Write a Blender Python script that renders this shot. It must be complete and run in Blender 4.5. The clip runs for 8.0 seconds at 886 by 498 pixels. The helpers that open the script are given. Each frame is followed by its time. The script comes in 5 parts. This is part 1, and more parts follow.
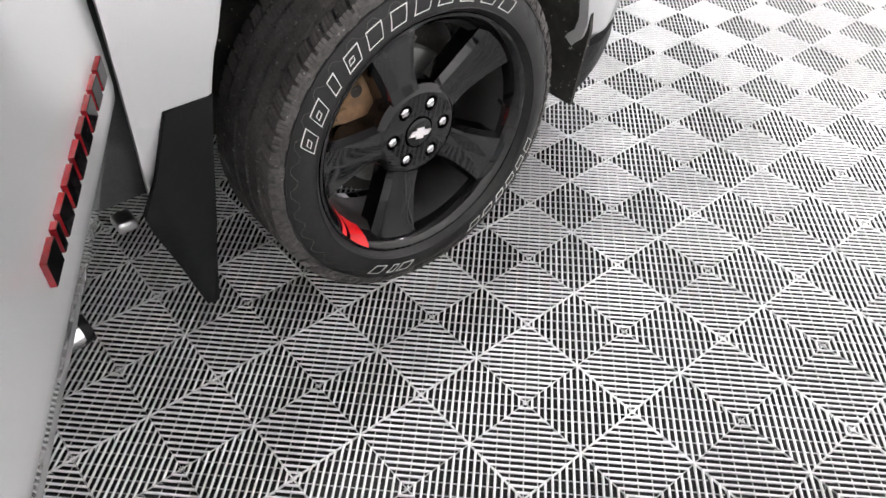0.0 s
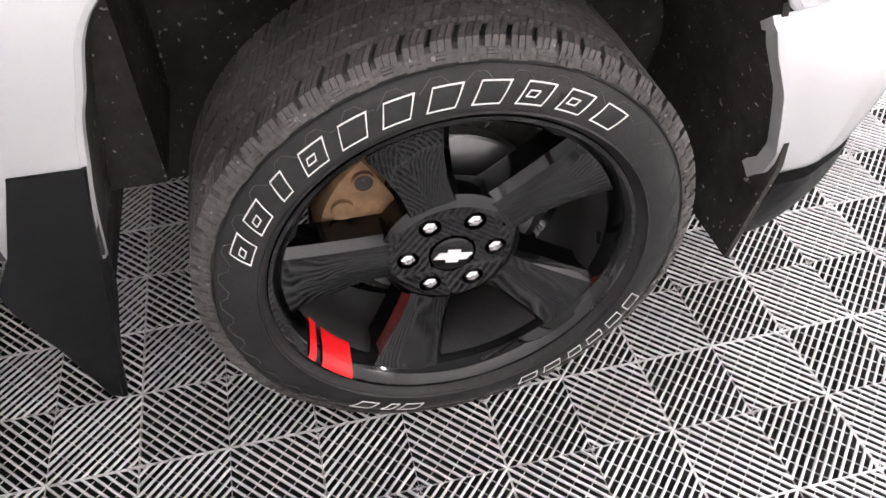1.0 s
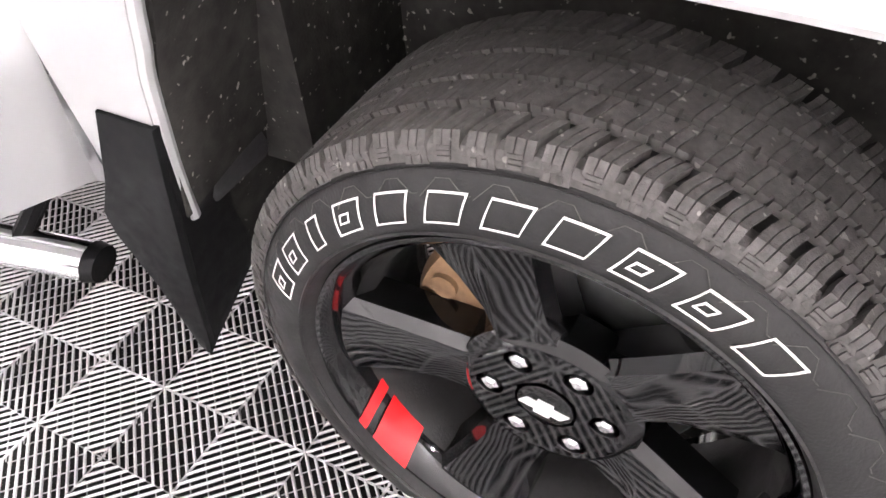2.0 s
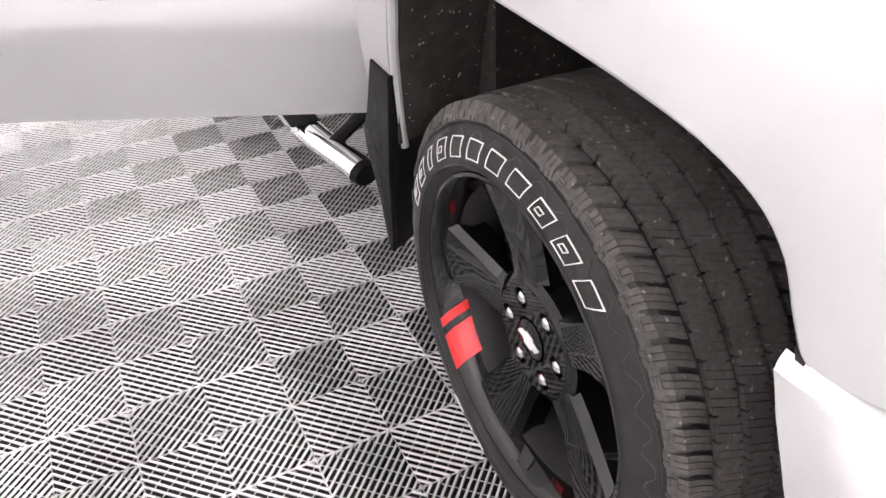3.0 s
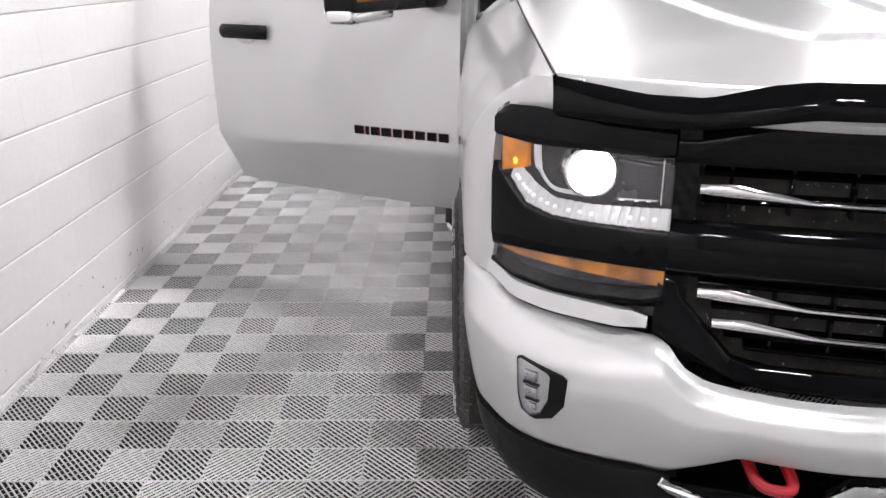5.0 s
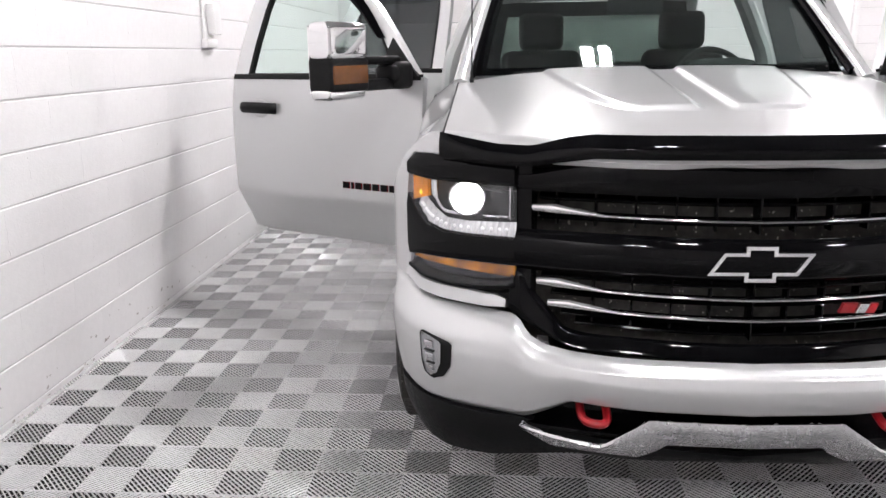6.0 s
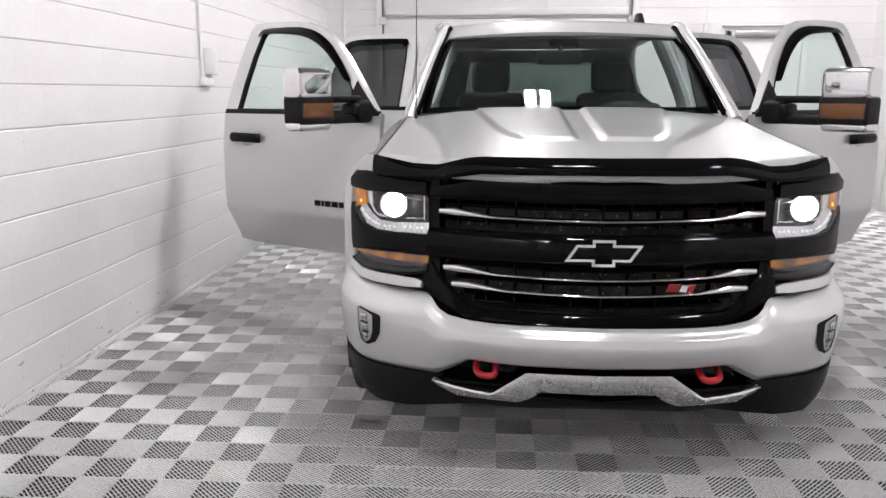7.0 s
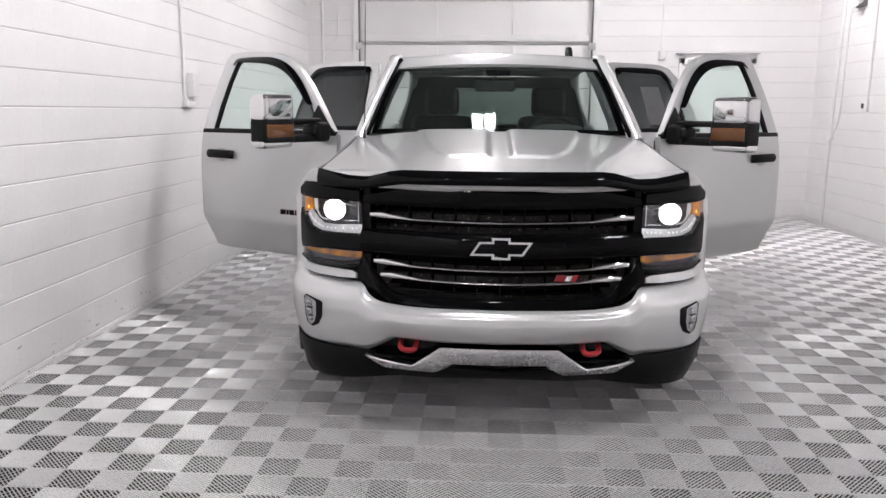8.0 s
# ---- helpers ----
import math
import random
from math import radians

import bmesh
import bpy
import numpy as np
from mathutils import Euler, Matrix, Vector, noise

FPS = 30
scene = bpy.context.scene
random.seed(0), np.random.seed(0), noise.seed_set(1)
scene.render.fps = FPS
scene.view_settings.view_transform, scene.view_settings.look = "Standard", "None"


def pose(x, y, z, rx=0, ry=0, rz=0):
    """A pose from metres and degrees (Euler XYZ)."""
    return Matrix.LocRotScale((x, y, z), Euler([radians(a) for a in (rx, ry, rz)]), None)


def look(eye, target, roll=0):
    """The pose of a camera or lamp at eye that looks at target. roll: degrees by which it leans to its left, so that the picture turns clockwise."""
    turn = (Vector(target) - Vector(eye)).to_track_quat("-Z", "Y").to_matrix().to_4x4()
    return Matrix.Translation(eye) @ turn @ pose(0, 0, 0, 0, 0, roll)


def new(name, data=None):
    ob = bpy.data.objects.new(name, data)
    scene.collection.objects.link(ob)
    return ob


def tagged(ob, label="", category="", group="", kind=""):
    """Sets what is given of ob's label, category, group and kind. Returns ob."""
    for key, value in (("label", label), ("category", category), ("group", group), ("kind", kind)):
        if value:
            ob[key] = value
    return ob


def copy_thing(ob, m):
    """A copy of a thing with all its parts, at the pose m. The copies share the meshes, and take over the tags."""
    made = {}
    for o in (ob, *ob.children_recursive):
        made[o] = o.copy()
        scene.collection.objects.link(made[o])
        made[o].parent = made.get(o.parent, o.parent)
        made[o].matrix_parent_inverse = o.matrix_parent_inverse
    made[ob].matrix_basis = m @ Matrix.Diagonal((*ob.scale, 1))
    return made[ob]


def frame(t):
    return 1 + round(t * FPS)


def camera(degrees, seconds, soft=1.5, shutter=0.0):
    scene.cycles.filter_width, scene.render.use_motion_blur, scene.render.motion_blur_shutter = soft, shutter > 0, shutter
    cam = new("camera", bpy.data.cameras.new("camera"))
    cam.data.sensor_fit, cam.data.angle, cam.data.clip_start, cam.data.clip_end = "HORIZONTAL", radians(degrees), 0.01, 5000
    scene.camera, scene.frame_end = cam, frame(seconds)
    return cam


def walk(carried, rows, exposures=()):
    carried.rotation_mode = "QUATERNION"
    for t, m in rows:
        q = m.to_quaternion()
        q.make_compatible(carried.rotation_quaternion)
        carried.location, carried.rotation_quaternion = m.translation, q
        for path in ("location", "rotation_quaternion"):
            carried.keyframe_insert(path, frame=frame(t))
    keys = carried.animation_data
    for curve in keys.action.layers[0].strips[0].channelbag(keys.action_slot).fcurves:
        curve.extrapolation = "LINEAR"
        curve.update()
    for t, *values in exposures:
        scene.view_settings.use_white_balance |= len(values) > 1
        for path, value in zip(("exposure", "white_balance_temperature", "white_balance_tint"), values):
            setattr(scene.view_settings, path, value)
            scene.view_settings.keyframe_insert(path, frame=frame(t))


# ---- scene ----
cam = camera(60.3, 8.0)

PATH = [
    (0, (-0.66, 0.121, 1.394), (0.472, -0.811, 0.034), 0.1),
    (0.5, (-0.517, -0.254, 1.342), (0.719, -0.96, -0.062), 0.4),
    (1, (-0.325, -0.561, 1.28), (1.044, -0.874, -0.144), -0.9),
    (1.5, (-0.064, -0.754, 1.201), (1.322, -0.605, -0.233), -1.7),
    (1.7, (0.021, -0.82, 1.17), (1.362, -0.414, -0.257), -3.9),
    (2.8, (0.002, -1.402, 1.232), (0.79, -0.052, -0.016), -3.4),
    (3, (0.005, -1.539, 1.266), (0.671, -0.073, 0.08), -3.2),
    (3.5, (0.111, -1.9, 1.323), (0.48, -0.259, 0.242), -2.6),
    (4, (0.185, -2.296, 1.334), (0.376, -0.53, 0.416), -0.3),
    (4.5, (0.312, -2.701, 1.407), (0.376, -0.866, 0.613), -0.3),
    (5.8, (0.732, -3.662, 1.491), (0.612, -1.739, 0.952), -0.9),
    (6, (0.817, -3.799, 1.481), (0.687, -1.866, 0.984), -0.8),
    (6.5, (0.989, -4.142, 1.473), (0.855, -2.196, 1.031), -0.3),
    (7, (1.123, -4.505, 1.495), (0.998, -2.55, 1.091), 0.0),
    (7.5, (1.314, -4.804, 1.503), (1.201, -2.843, 1.126), 0.3),
    (8, (1.443, -5.118, 1.526), (1.341, -3.153, 1.169), 0.4),
]
walk(cam, [(t, look(eye, target, roll)) for t, eye, target, roll in PATH],
     exposures=[(0.0, 0.76, 6500, 9), (0.5, 0.88, 6500, 10), (1.0, 1.10, 6600, 13), (1.5, 1.86, 6650, 15), (1.7, 1.86, 6650, 15), (2.8, 1.12, 6650, 15), (3.0, 0.98, 6640, 15),
                (3.5, 0.53, 6550, 10), (4.0, 0.20, 6520, 11), (4.5, 0.00, 6500, 12), (6.0, -0.22, 6500, 12), (7.0, -0.50, 6500, 12), (8.0, -0.63, 6500, 12)])

# ---------------------------------------------------------------- light
world = bpy.data.worlds.new("world")
scene.world = world
world.use_nodes = True
world.node_tree.nodes["Background"].inputs["Color"].default_value = (0.9, 0.92, 1.0, 1)
world.node_tree.nodes["Background"].inputs["Strength"].default_value = 0.3
TUBE_LIGHT = 860.0


# ---------------------------------------------------------------- materials
def material(name, color, rough=0.5, metal=0.0, coat=0.0, grain=0.0, grain_size=60.0, stain=0.0, stain_size=2.0,
             bump=0.0, bump_size=200.0, glow=0.0, glow_color=None, vary=0.0, spec=0.5, even=False, specks=0.0):
    """A surface with colour variation at two scales, fine relief and uneven gloss."""
    m = bpy.data.materials.new(name)
    m.use_nodes = True
    nt = m.node_tree
    b = nt.nodes["Principled BSDF"]
    b.inputs["Base Color"].default_value = (*color, 1)
    b.inputs["Roughness"].default_value = rough
    b.inputs["Metallic"].default_value = metal
    b.inputs["Coat Weight"].default_value = coat
    b.inputs["Coat Roughness"].default_value = 0.04
    b.inputs["Specular IOR Level"].default_value = spec
    co = nt.nodes.new("ShaderNodeTexCoord")

    def noise_node(size, detail=4.0):
        n = nt.nodes.new("ShaderNodeTexNoise")
        n.inputs["Scale"].default_value = size
        n.inputs["Detail"].default_value = detail
        nt.links.new(co.outputs["Object"], n.inputs["Vector"])
        return n

    def times(source, low, high, into):
        r = nt.nodes.new("ShaderNodeMapRange")
        r.inputs["From Min"].default_value, r.inputs["From Max"].default_value = 0.3, 0.7
        r.inputs["To Min"].default_value, r.inputs["To Max"].default_value = low, high
        nt.links.new(source, r.inputs["Value"])
        if into is None:
            return r.outputs["Result"]
        k = nt.nodes.new("ShaderNodeMath")
        k.operation = "MULTIPLY"
        nt.links.new(r.outputs["Result"], k.inputs[0])
        nt.links.new(into, k.inputs[1])
        return k.outputs[0]

    shade = None
    if grain:
        shade = times(noise_node(grain_size).outputs["Fac"], 1 - grain, 1 + grain, shade)
    if stain:
        shade = times(noise_node(stain_size, 6.0).outputs["Fac"], 1 - stain, 1 + stain * 0.6, shade)
    if specks:
        r = nt.nodes.new("ShaderNodeMapRange")
        r.inputs["From Min"].default_value, r.inputs["From Max"].default_value = 0.685, 0.74
        r.inputs["To Min"].default_value, r.inputs["To Max"].default_value = 1.0, 1.0 + specks
        nt.links.new(noise_node(85.0, 1.5).outputs["Fac"], r.inputs["Value"])
        k = nt.nodes.new("ShaderNodeMath")
        k.operation = "MULTIPLY"
        nt.links.new(r.outputs["Result"], k.inputs[0])
        k.inputs[1].default_value = 1.0
        if shade is not None:
            nt.links.new(shade, k.inputs[1])
        shade = k.outputs[0]
    if vary:
        info = nt.nodes.new("ShaderNodeObjectInfo")
        r = nt.nodes.new("ShaderNodeMapRange")
        r.inputs["To Min"].default_value, r.inputs["To Max"].default_value = 1 - vary, 1 + vary
        nt.links.new(info.outputs["Random"], r.inputs["Value"])
        if shade is None:
            shade = r.outputs["Result"]
        else:
            k = nt.nodes.new("ShaderNodeMath")
            k.operation = "MULTIPLY"
            nt.links.new(r.outputs["Result"], k.inputs[0])
            nt.links.new(shade, k.inputs[1])
            shade = k.outputs[0]
    if shade is not None:
        mix = nt.nodes.new("ShaderNodeVectorMath")
        mix.operation = "SCALE"
        mix.inputs[0].default_value = color
        nt.links.new(shade, mix.inputs["Scale"])
        nt.links.new(mix.outputs[0], b.inputs["Base Color"])
        if not even:
            rr = times(noise_node(grain_size * 0.23 + 1.0).outputs["Fac"], rough * 0.85, min(1.0, rough * 1.2), None)
            nt.links.new(rr, b.inputs["Roughness"])
    if bump:
        bn = nt.nodes.new("ShaderNodeBump")
        bn.inputs["Strength"].default_value = bump
        bn.inputs["Distance"].default_value = 0.002
        nt.links.new(noise_node(bump_size).outputs["Fac"], bn.inputs["Height"])
        nt.links.new(bn.outputs["Normal"], b.inputs["Normal"])
    if glow:
        b.inputs["Emission Color"].default_value = (*(glow_color or color), 1)
        b.inputs["Emission Strength"].default_value = glow
    return m


def glass(name, tint, rough=0.0):
    """Thin pane: clear or tinted, mirror gloss by Fresnel."""
    m = bpy.data.materials.new(name)
    m.use_nodes = True
    nt = m.node_tree
    nt.nodes.remove(nt.nodes["Principled BSDF"])
    out = nt.nodes["Material Output"]
    clear, gloss = nt.nodes.new("ShaderNodeBsdfTransparent"), nt.nodes.new("ShaderNodeBsdfGlossy")
    clear.inputs["Color"].default_value = (*tint, 1)
    gloss.inputs["Roughness"].default_value = rough
    facing, mix = nt.nodes.new("ShaderNodeLayerWeight"), nt.nodes.new("ShaderNodeMixShader")
    facing.inputs["Blend"].default_value = 0.5
    power, scale = nt.nodes.new("ShaderNodeMath"), nt.nodes.new("ShaderNodeMath")
    power.operation, scale.operation = "POWER", "MULTIPLY_ADD"
    power.inputs[1].default_value = 5.0
    scale.inputs[1].default_value, scale.inputs[2].default_value = 0.9, 0.035
    nt.links.new(facing.outputs["Facing"], power.inputs[0])
    nt.links.new(power.outputs[0], scale.inputs[0])
    nt.links.new(scale.outputs[0], mix.inputs["Fac"])
    nt.links.new(clear.outputs[0], mix.inputs[1])
    nt.links.new(gloss.outputs[0], mix.inputs[2])
    nt.links.new(mix.outputs[0], out.inputs["Surface"])
    return m


M_WALL = material("painted_block", (0.80, 0.782, 0.788), 0.55, grain=0.02, grain_size=40, stain=0.04, stain_size=1.3, bump=0.35, bump_size=90, vary=0.006)
M_JOINT = material("mortar_joint", (0.60, 0.582, 0.588), 0.8, grain=0.05, grain_size=60, bump=0.3)
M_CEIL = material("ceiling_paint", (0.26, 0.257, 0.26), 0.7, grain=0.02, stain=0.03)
M_SCUFF = material("scuff_dirt", (0.46, 0.42, 0.40), 0.8, grain=0.3, grain_size=80, stain=0.3, stain_size=12)
M_TILE = material("rib_plastic", (0.69, 0.687, 0.69), 0.22, metal=0.30, spec=0.9, grain=0.06, grain_size=120, stain=0.10, stain_size=2.2, bump=0.1, vary=0.05)
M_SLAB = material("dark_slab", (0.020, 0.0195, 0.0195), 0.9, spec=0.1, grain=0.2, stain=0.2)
M_PAINT = material("silver_paint", (0.60, 0.605, 0.61), 0.28, metal=0.42, coat=0.9, grain=0.004, grain_size=900, stain=0.006, stain_size=2, even=True)
M_GLOSS = material("gloss_black", (0.002, 0.002, 0.0024), 0.05, grain=0.05, grain_size=8, stain=0.1, spec=0.13, even=True)
M_BLACK = material("black_plastic", (0.007, 0.007, 0.0075), 0.45, spec=0.14, grain=0.12, grain_size=200, stain=0.12, stain_size=6, bump=0.25, bump_size=500)
M_LINER = material("wheel_liner", (0.038, 0.036, 0.033), 0.70, spec=0.25, grain=0.3, grain_size=40, stain=0.45, stain_size=9, bump=0.3, specks=9.0)
M_RUBBER = material("tyre_rubber", (0.017, 0.0165, 0.0165), 0.48, spec=0.30, grain=0.16, grain_size=90, stain=0.2, stain_size=7, bump=0.3, bump_size=300)
M_TREAD = material("tread_rubber", (0.082, 0.077, 0.074), 0.68, spec=0.3, grain=0.22, grain_size=120, stain=0.30, stain_size=9, bump=0.45, bump_size=350, specks=2.0)
M_WHITE = material("white_letter_rubber", (0.78, 0.77, 0.75), 0.6, grain=0.05, stain=0.08, stain_size=20)
M_RIM = material("black_alloy", (0.003, 0.003, 0.0034), 0.05, spec=0.42, coat=0.15, grain=0.06, grain_size=10, stain=0.18, stain_size=12)
M_CHROME = material("chrome", (0.82, 0.82, 0.83), 0.07, metal=1.0, grain=0.02, stain=0.03)
M_SKID = material("brushed_skid", (0.62, 0.62, 0.63), 0.24, metal=1.0, grain=0.10, grain_size=260, stain=0.10, stain_size=14, bump=0.25, bump_size=260)
M_FOG = material("fog_reflector", (0.78, 0.78, 0.80), 0.22, metal=1.0, grain=0.2, grain_size=90, stain=0.2, stain_size=40)
M_NUT = material("chrome_nut", (0.80, 0.79, 0.80), 0.22, metal=1.0, grain=0.05, stain=0.08, stain_size=30)
M_ALU = material("brushed_steel", (0.55, 0.55, 0.55), 0.35, metal=1.0, grain=0.06, stain=0.08)
M_RUST = material("rusty_iron", (0.21, 0.125, 0.065), 0.8, grain=0.2, grain_size=60, stain=0.3, stain_size=14, bump=0.5, bump_size=120)
M_RED = material("red_decal", (0.68, 0.006, 0.010), 0.35, coat=0.3, grain=0.03, stain=0.04)
M_BADGE_RED = material("badge_red", (0.20, 0.006, 0.010), 0.18, coat=0.5, grain=0.15, grain_size=120, stain=0.15, stain_size=25)
M_HOOK = material("red_hook_paint", (0.30, 0.006, 0.012), 0.35, coat=0.3, grain=0.05, stain=0.08, stain_size=20)
M_AMBER = material("amber_lens", (0.58, 0.205, 0.006), 0.14, coat=0.8, grain=0.16, grain_size=220, stain=0.80, stain_size=15)
M_AMBER_DULL = material("amber_dull", (0.11, 0.038, 0.008), 0.2, grain=0.05, stain=0.08, stain_size=20)
M_AMBER_ON = material("amber_lamp", (0.70, 0.225, 0.003), 0.25, coat=0.1, grain=0.18, grain_size=180, stain=0.5, stain_size=34, glow=0.22, glow_color=(1.0, 0.36, 0.02))
M_AMBER_BULB = material("amber_bulb", (0.9, 0.5, 0.05), 0.2, glow=1.6, glow_color=(1.0, 0.62, 0.05))
M_LAMP = material("headlamp_light", (1, 1, 1), 0.2, glow=9.0, glow_color=(1.0, 0.98, 0.95))
M_DRL = material("running_light", (0.40, 0.40, 0.41), 0.3, coat=0.5, glow=0.34, glow_color=(1.0, 0.98, 0.97))
M_BEAD = material("running_light_bead", (0.9, 0.9, 0.9), 0.2, glow=0.5, glow_color=(1.0, 0.98, 0.97))
M_REFLECT = material("lamp_reflector", (0.75, 0.75, 0.77), 0.12, metal=1.0, grain=0.05, stain=0.08, stain_size=30)
M_DARKIN = material("dark_housing", (0.012, 0.012, 0.014), 0.3, coat=0.3, grain=0.1, stain=0.1)
M_TRIM = material("interior_vinyl", (0.042, 0.042, 0.044), 0.6, grain=0.15, grain_size=150, stain=0.15, stain_size=5, bump=0.25)
M_SEAT = material("seat_cloth", (0.045, 0.045, 0.046), 0.85, grain=0.2, grain_size=250, stain=0.15, stain_size=6, bump=0.4, bump_size=400)
M_TUBE = material("lamp_tube", (1, 1, 1), 0.4, glow=TUBE_LIGHT, glow_color=(1.0, 0.985, 0.985))
M_ENAMEL = material("white_enamel", (0.78, 0.77, 0.77), 0.35, grain=0.02, stain=0.04)
M_DOORW = material("door_paint", (0.80, 0.785, 0.785), 0.42, grain=0.02, stain=0.03, bump=0.1)
M_GREY = material("grey_seal", (0.12, 0.12, 0.125), 0.6, grain=0.1, stain=0.1)
M_MIRROR = material("mirror_glass", (0.9, 0.9, 0.9), 0.02, metal=1.0)
M_GLASS = glass("clear_glass", (0.86, 0.93, 0.905))
M_REAR = glass("rear_glass", (0.40, 0.45, 0.43))
M_TINT = glass("privacy_glass", (0.26, 0.275, 0.28))
M_SHIELD = glass("windshield_glass", (0.80, 0.86, 0.84))
M_LENS = glass("lamp_lens", (0.95, 0.95, 0.96))


# ---------------------------------------------------------------- mesh helpers
def part(name, bm, mat, parent=None, label="", smooth=35):
    """Links a bmesh as one mesh object under a thing or a part."""
    bmesh.ops.recalc_face_normals(bm, faces=bm.faces)
    me = bpy.data.meshes.new(name)
    bm.to_mesh(me)
    bm.free()
    me.materials.append(mat)
    if smooth:
        me.polygons.foreach_set("use_smooth", [True] * len(me.polygons))
        me.set_sharp_from_angle(angle=radians(smooth))
    ob = new(name, me)
    ob.parent = parent
    if label:
        tagged(ob, label)
    return ob


def empty(name, x=0.0, y=0.0, z=0.0, parent=None):
    e = new(name)
    e.location = (x, y, z)
    e.empty_display_size = 0.1
    e.parent = parent
    return e


def box(bm, lo, hi, bevel=0.0, seg=2, m=None):
    """A box between two corners, its edges rounded."""
    c, d = [(a + b) / 2 for a, b in zip(lo, hi)], [abs(b - a) for a, b in zip(lo, hi)]
    mat = Matrix.Translation(c) @ Matrix.Diagonal((*d, 1))
    r = bmesh.ops.create_cube(bm, size=1.0, matrix=mat)
    if bevel:
        es = list({e for v in r["verts"] for e in v.link_edges})
        out = bmesh.ops.bevel(bm, geom=es, offset=bevel, segments=seg, affect="EDGES", profile=0.5)
        vs = list({v for f in out["faces"] for v in f.verts} | {v for v in r["verts"] if v.is_valid})
    else:
        vs = r["verts"]
    if m is not None:
        bmesh.ops.transform(bm, matrix=m, verts=[v for v in vs if v.is_valid])
    return bm


def block(lo, hi, bevel=0.0, seg=2):
    return box(bmesh.new(), lo, hi, bevel, seg)


def fill(bm, rows, wrap_u=False, wrap_v=False):
    """Quads over a grid of vertices."""
    nu, nv = len(rows), len(rows[0])
    for i in range(nu if wrap_u else nu - 1):
        for j in range(nv if wrap_v else nv - 1):
            q = [rows[i][j], rows[(i + 1) % nu][j], rows[(i + 1) % nu][(j + 1) % nv], rows[i][(j + 1) % nv]]
            q = list(dict.fromkeys(q))
            if len(q) > 2:
                try:
                    bm.faces.new(q)
                except ValueError:
                    pass
    return bm


def shell(fn, nu, nv, thick=0.004, bm=None):
    """A closed sheet of the given thickness over fn(u, v), u and v from 0 to 1."""
    bm = bm or bmesh.new()
    p = np.array([[fn(i / nu, j / nv) for j in range(nv + 1)] for i in range(nu + 1)], float)
    du, dv = np.gradient(p, axis=0), np.gradient(p, axis=1)
    n = np.cross(du, dv)
    n /= np.linalg.norm(n, axis=2, keepdims=True) + 1e-12
    top = [[bm.verts.new(v) for v in row] for row in p]
    low = [[bm.verts.new(v) for v in row] for row in p + n * thick]
    fill(bm, top)
    fill(bm, low)
    for a, b in ((top[0], low[0]), (top[-1], low[-1]), ([r[0] for r in top], [r[0] for r in low]), ([r[-1] for r in top], [r[-1] for r in low])):
        fill(bm, [a, b])
    return bm


def prism(bm, pts, push, bevel=0.0, seg=2):
    """A solid from a closed outline of 3D points, pushed along a vector."""
    a = [bm.verts.new(p) for p in pts]
    b = [bm.verts.new(Vector(p) + Vector(push)) for p in pts]
    faces = [bm.faces.new(a), bm.faces.new(b[::-1])]
    n = len(pts)
    for i in range(n):
        faces.append(bm.faces.new((a[i], a[(i + 1) % n], b[(i + 1) % n], b[i])))
    if bevel:
        bmesh.ops.bevel(bm, geom=list({e for f in faces[:2] for e in f.edges}), offset=bevel, segments=seg, affect="EDGES", profile=0.5)
    return bm


def ring_prism(bm, outer, inner, push):
    """A frame between two outlines of equal count, pushed along a vector."""
    loops = [[bm.verts.new(p) for p in outer], [bm.verts.new(p) for p in inner]]
    loops += [[bm.verts.new(Vector(p) + Vector(push)) for p in inner], [bm.verts.new(Vector(p) + Vector(push)) for p in outer]]
    return fill(bm, loops, wrap_u=True, wrap_v=True)


def lathe(bm, prof, n=96, close=True, a0=0.0, a1=360.0):
    """Turns (x, r) about the X axis."""
    rows = []
    full = abs(a1 - a0) > 359.9
    for k in range(n if full else n + 1):
        a = radians(a0 + (a1 - a0) * k / n)
        rows.append([bm.verts.new((x, -r * math.sin(a), r * math.cos(a))) for x, r in prof])
    return fill(bm, rows, wrap_u=full, wrap_v=close)


def tube(bm, pts, r, n=10, flat=1.0):
    """A round bar along points, capped."""
    pts = [Vector(p) for p in pts]
    rows, side = [], None
    for i, p in enumerate(pts):
        d = (pts[min(i + 1, len(pts) - 1)] - pts[max(i - 1, 0)]).normalized()
        if side is None:
            side = d.cross(Vector((0, 0, 1)) if abs(d.z) < 0.9 else Vector((1, 0, 0))).normalized()
        side = (side - d * side.dot(d)).normalized()
        up = side.cross(d)
        rr = r[i] if isinstance(r, (list, tuple)) else r
        rows.append([bm.verts.new(p + side * math.cos(6.2832 * k / n) * rr + up * math.sin(6.2832 * k / n) * rr * flat) for k in range(n)])
    fill(bm, rows, wrap_v=True)
    bm.faces.new(rows[0][::-1])
    bm.faces.new(rows[-1])
    return bm


def smooth_line(pts, n):
    """n + 1 points at even steps of a Catmull-Rom curve through pts."""
    p = np.array(pts, float)
    e = np.vstack([2 * p[0] - p[1], p, 2 * p[-1] - p[-2]])
    out = []
    for k in range(n + 1):
        t = k / n * (len(p) - 1)
        i = min(int(t), len(p) - 2)
        f = t - i
        a, b, c, d = e[i : i + 4]
        out.append(0.5 * (2 * b + (c - a) * f + (2 * a - 5 * b + 4 * c - d) * f * f + (3 * b - a - 3 * c + d) * f ** 3))
    return np.array(out)


def lerp(xs, ys, x):
    return float(np.interp(x, xs, ys))


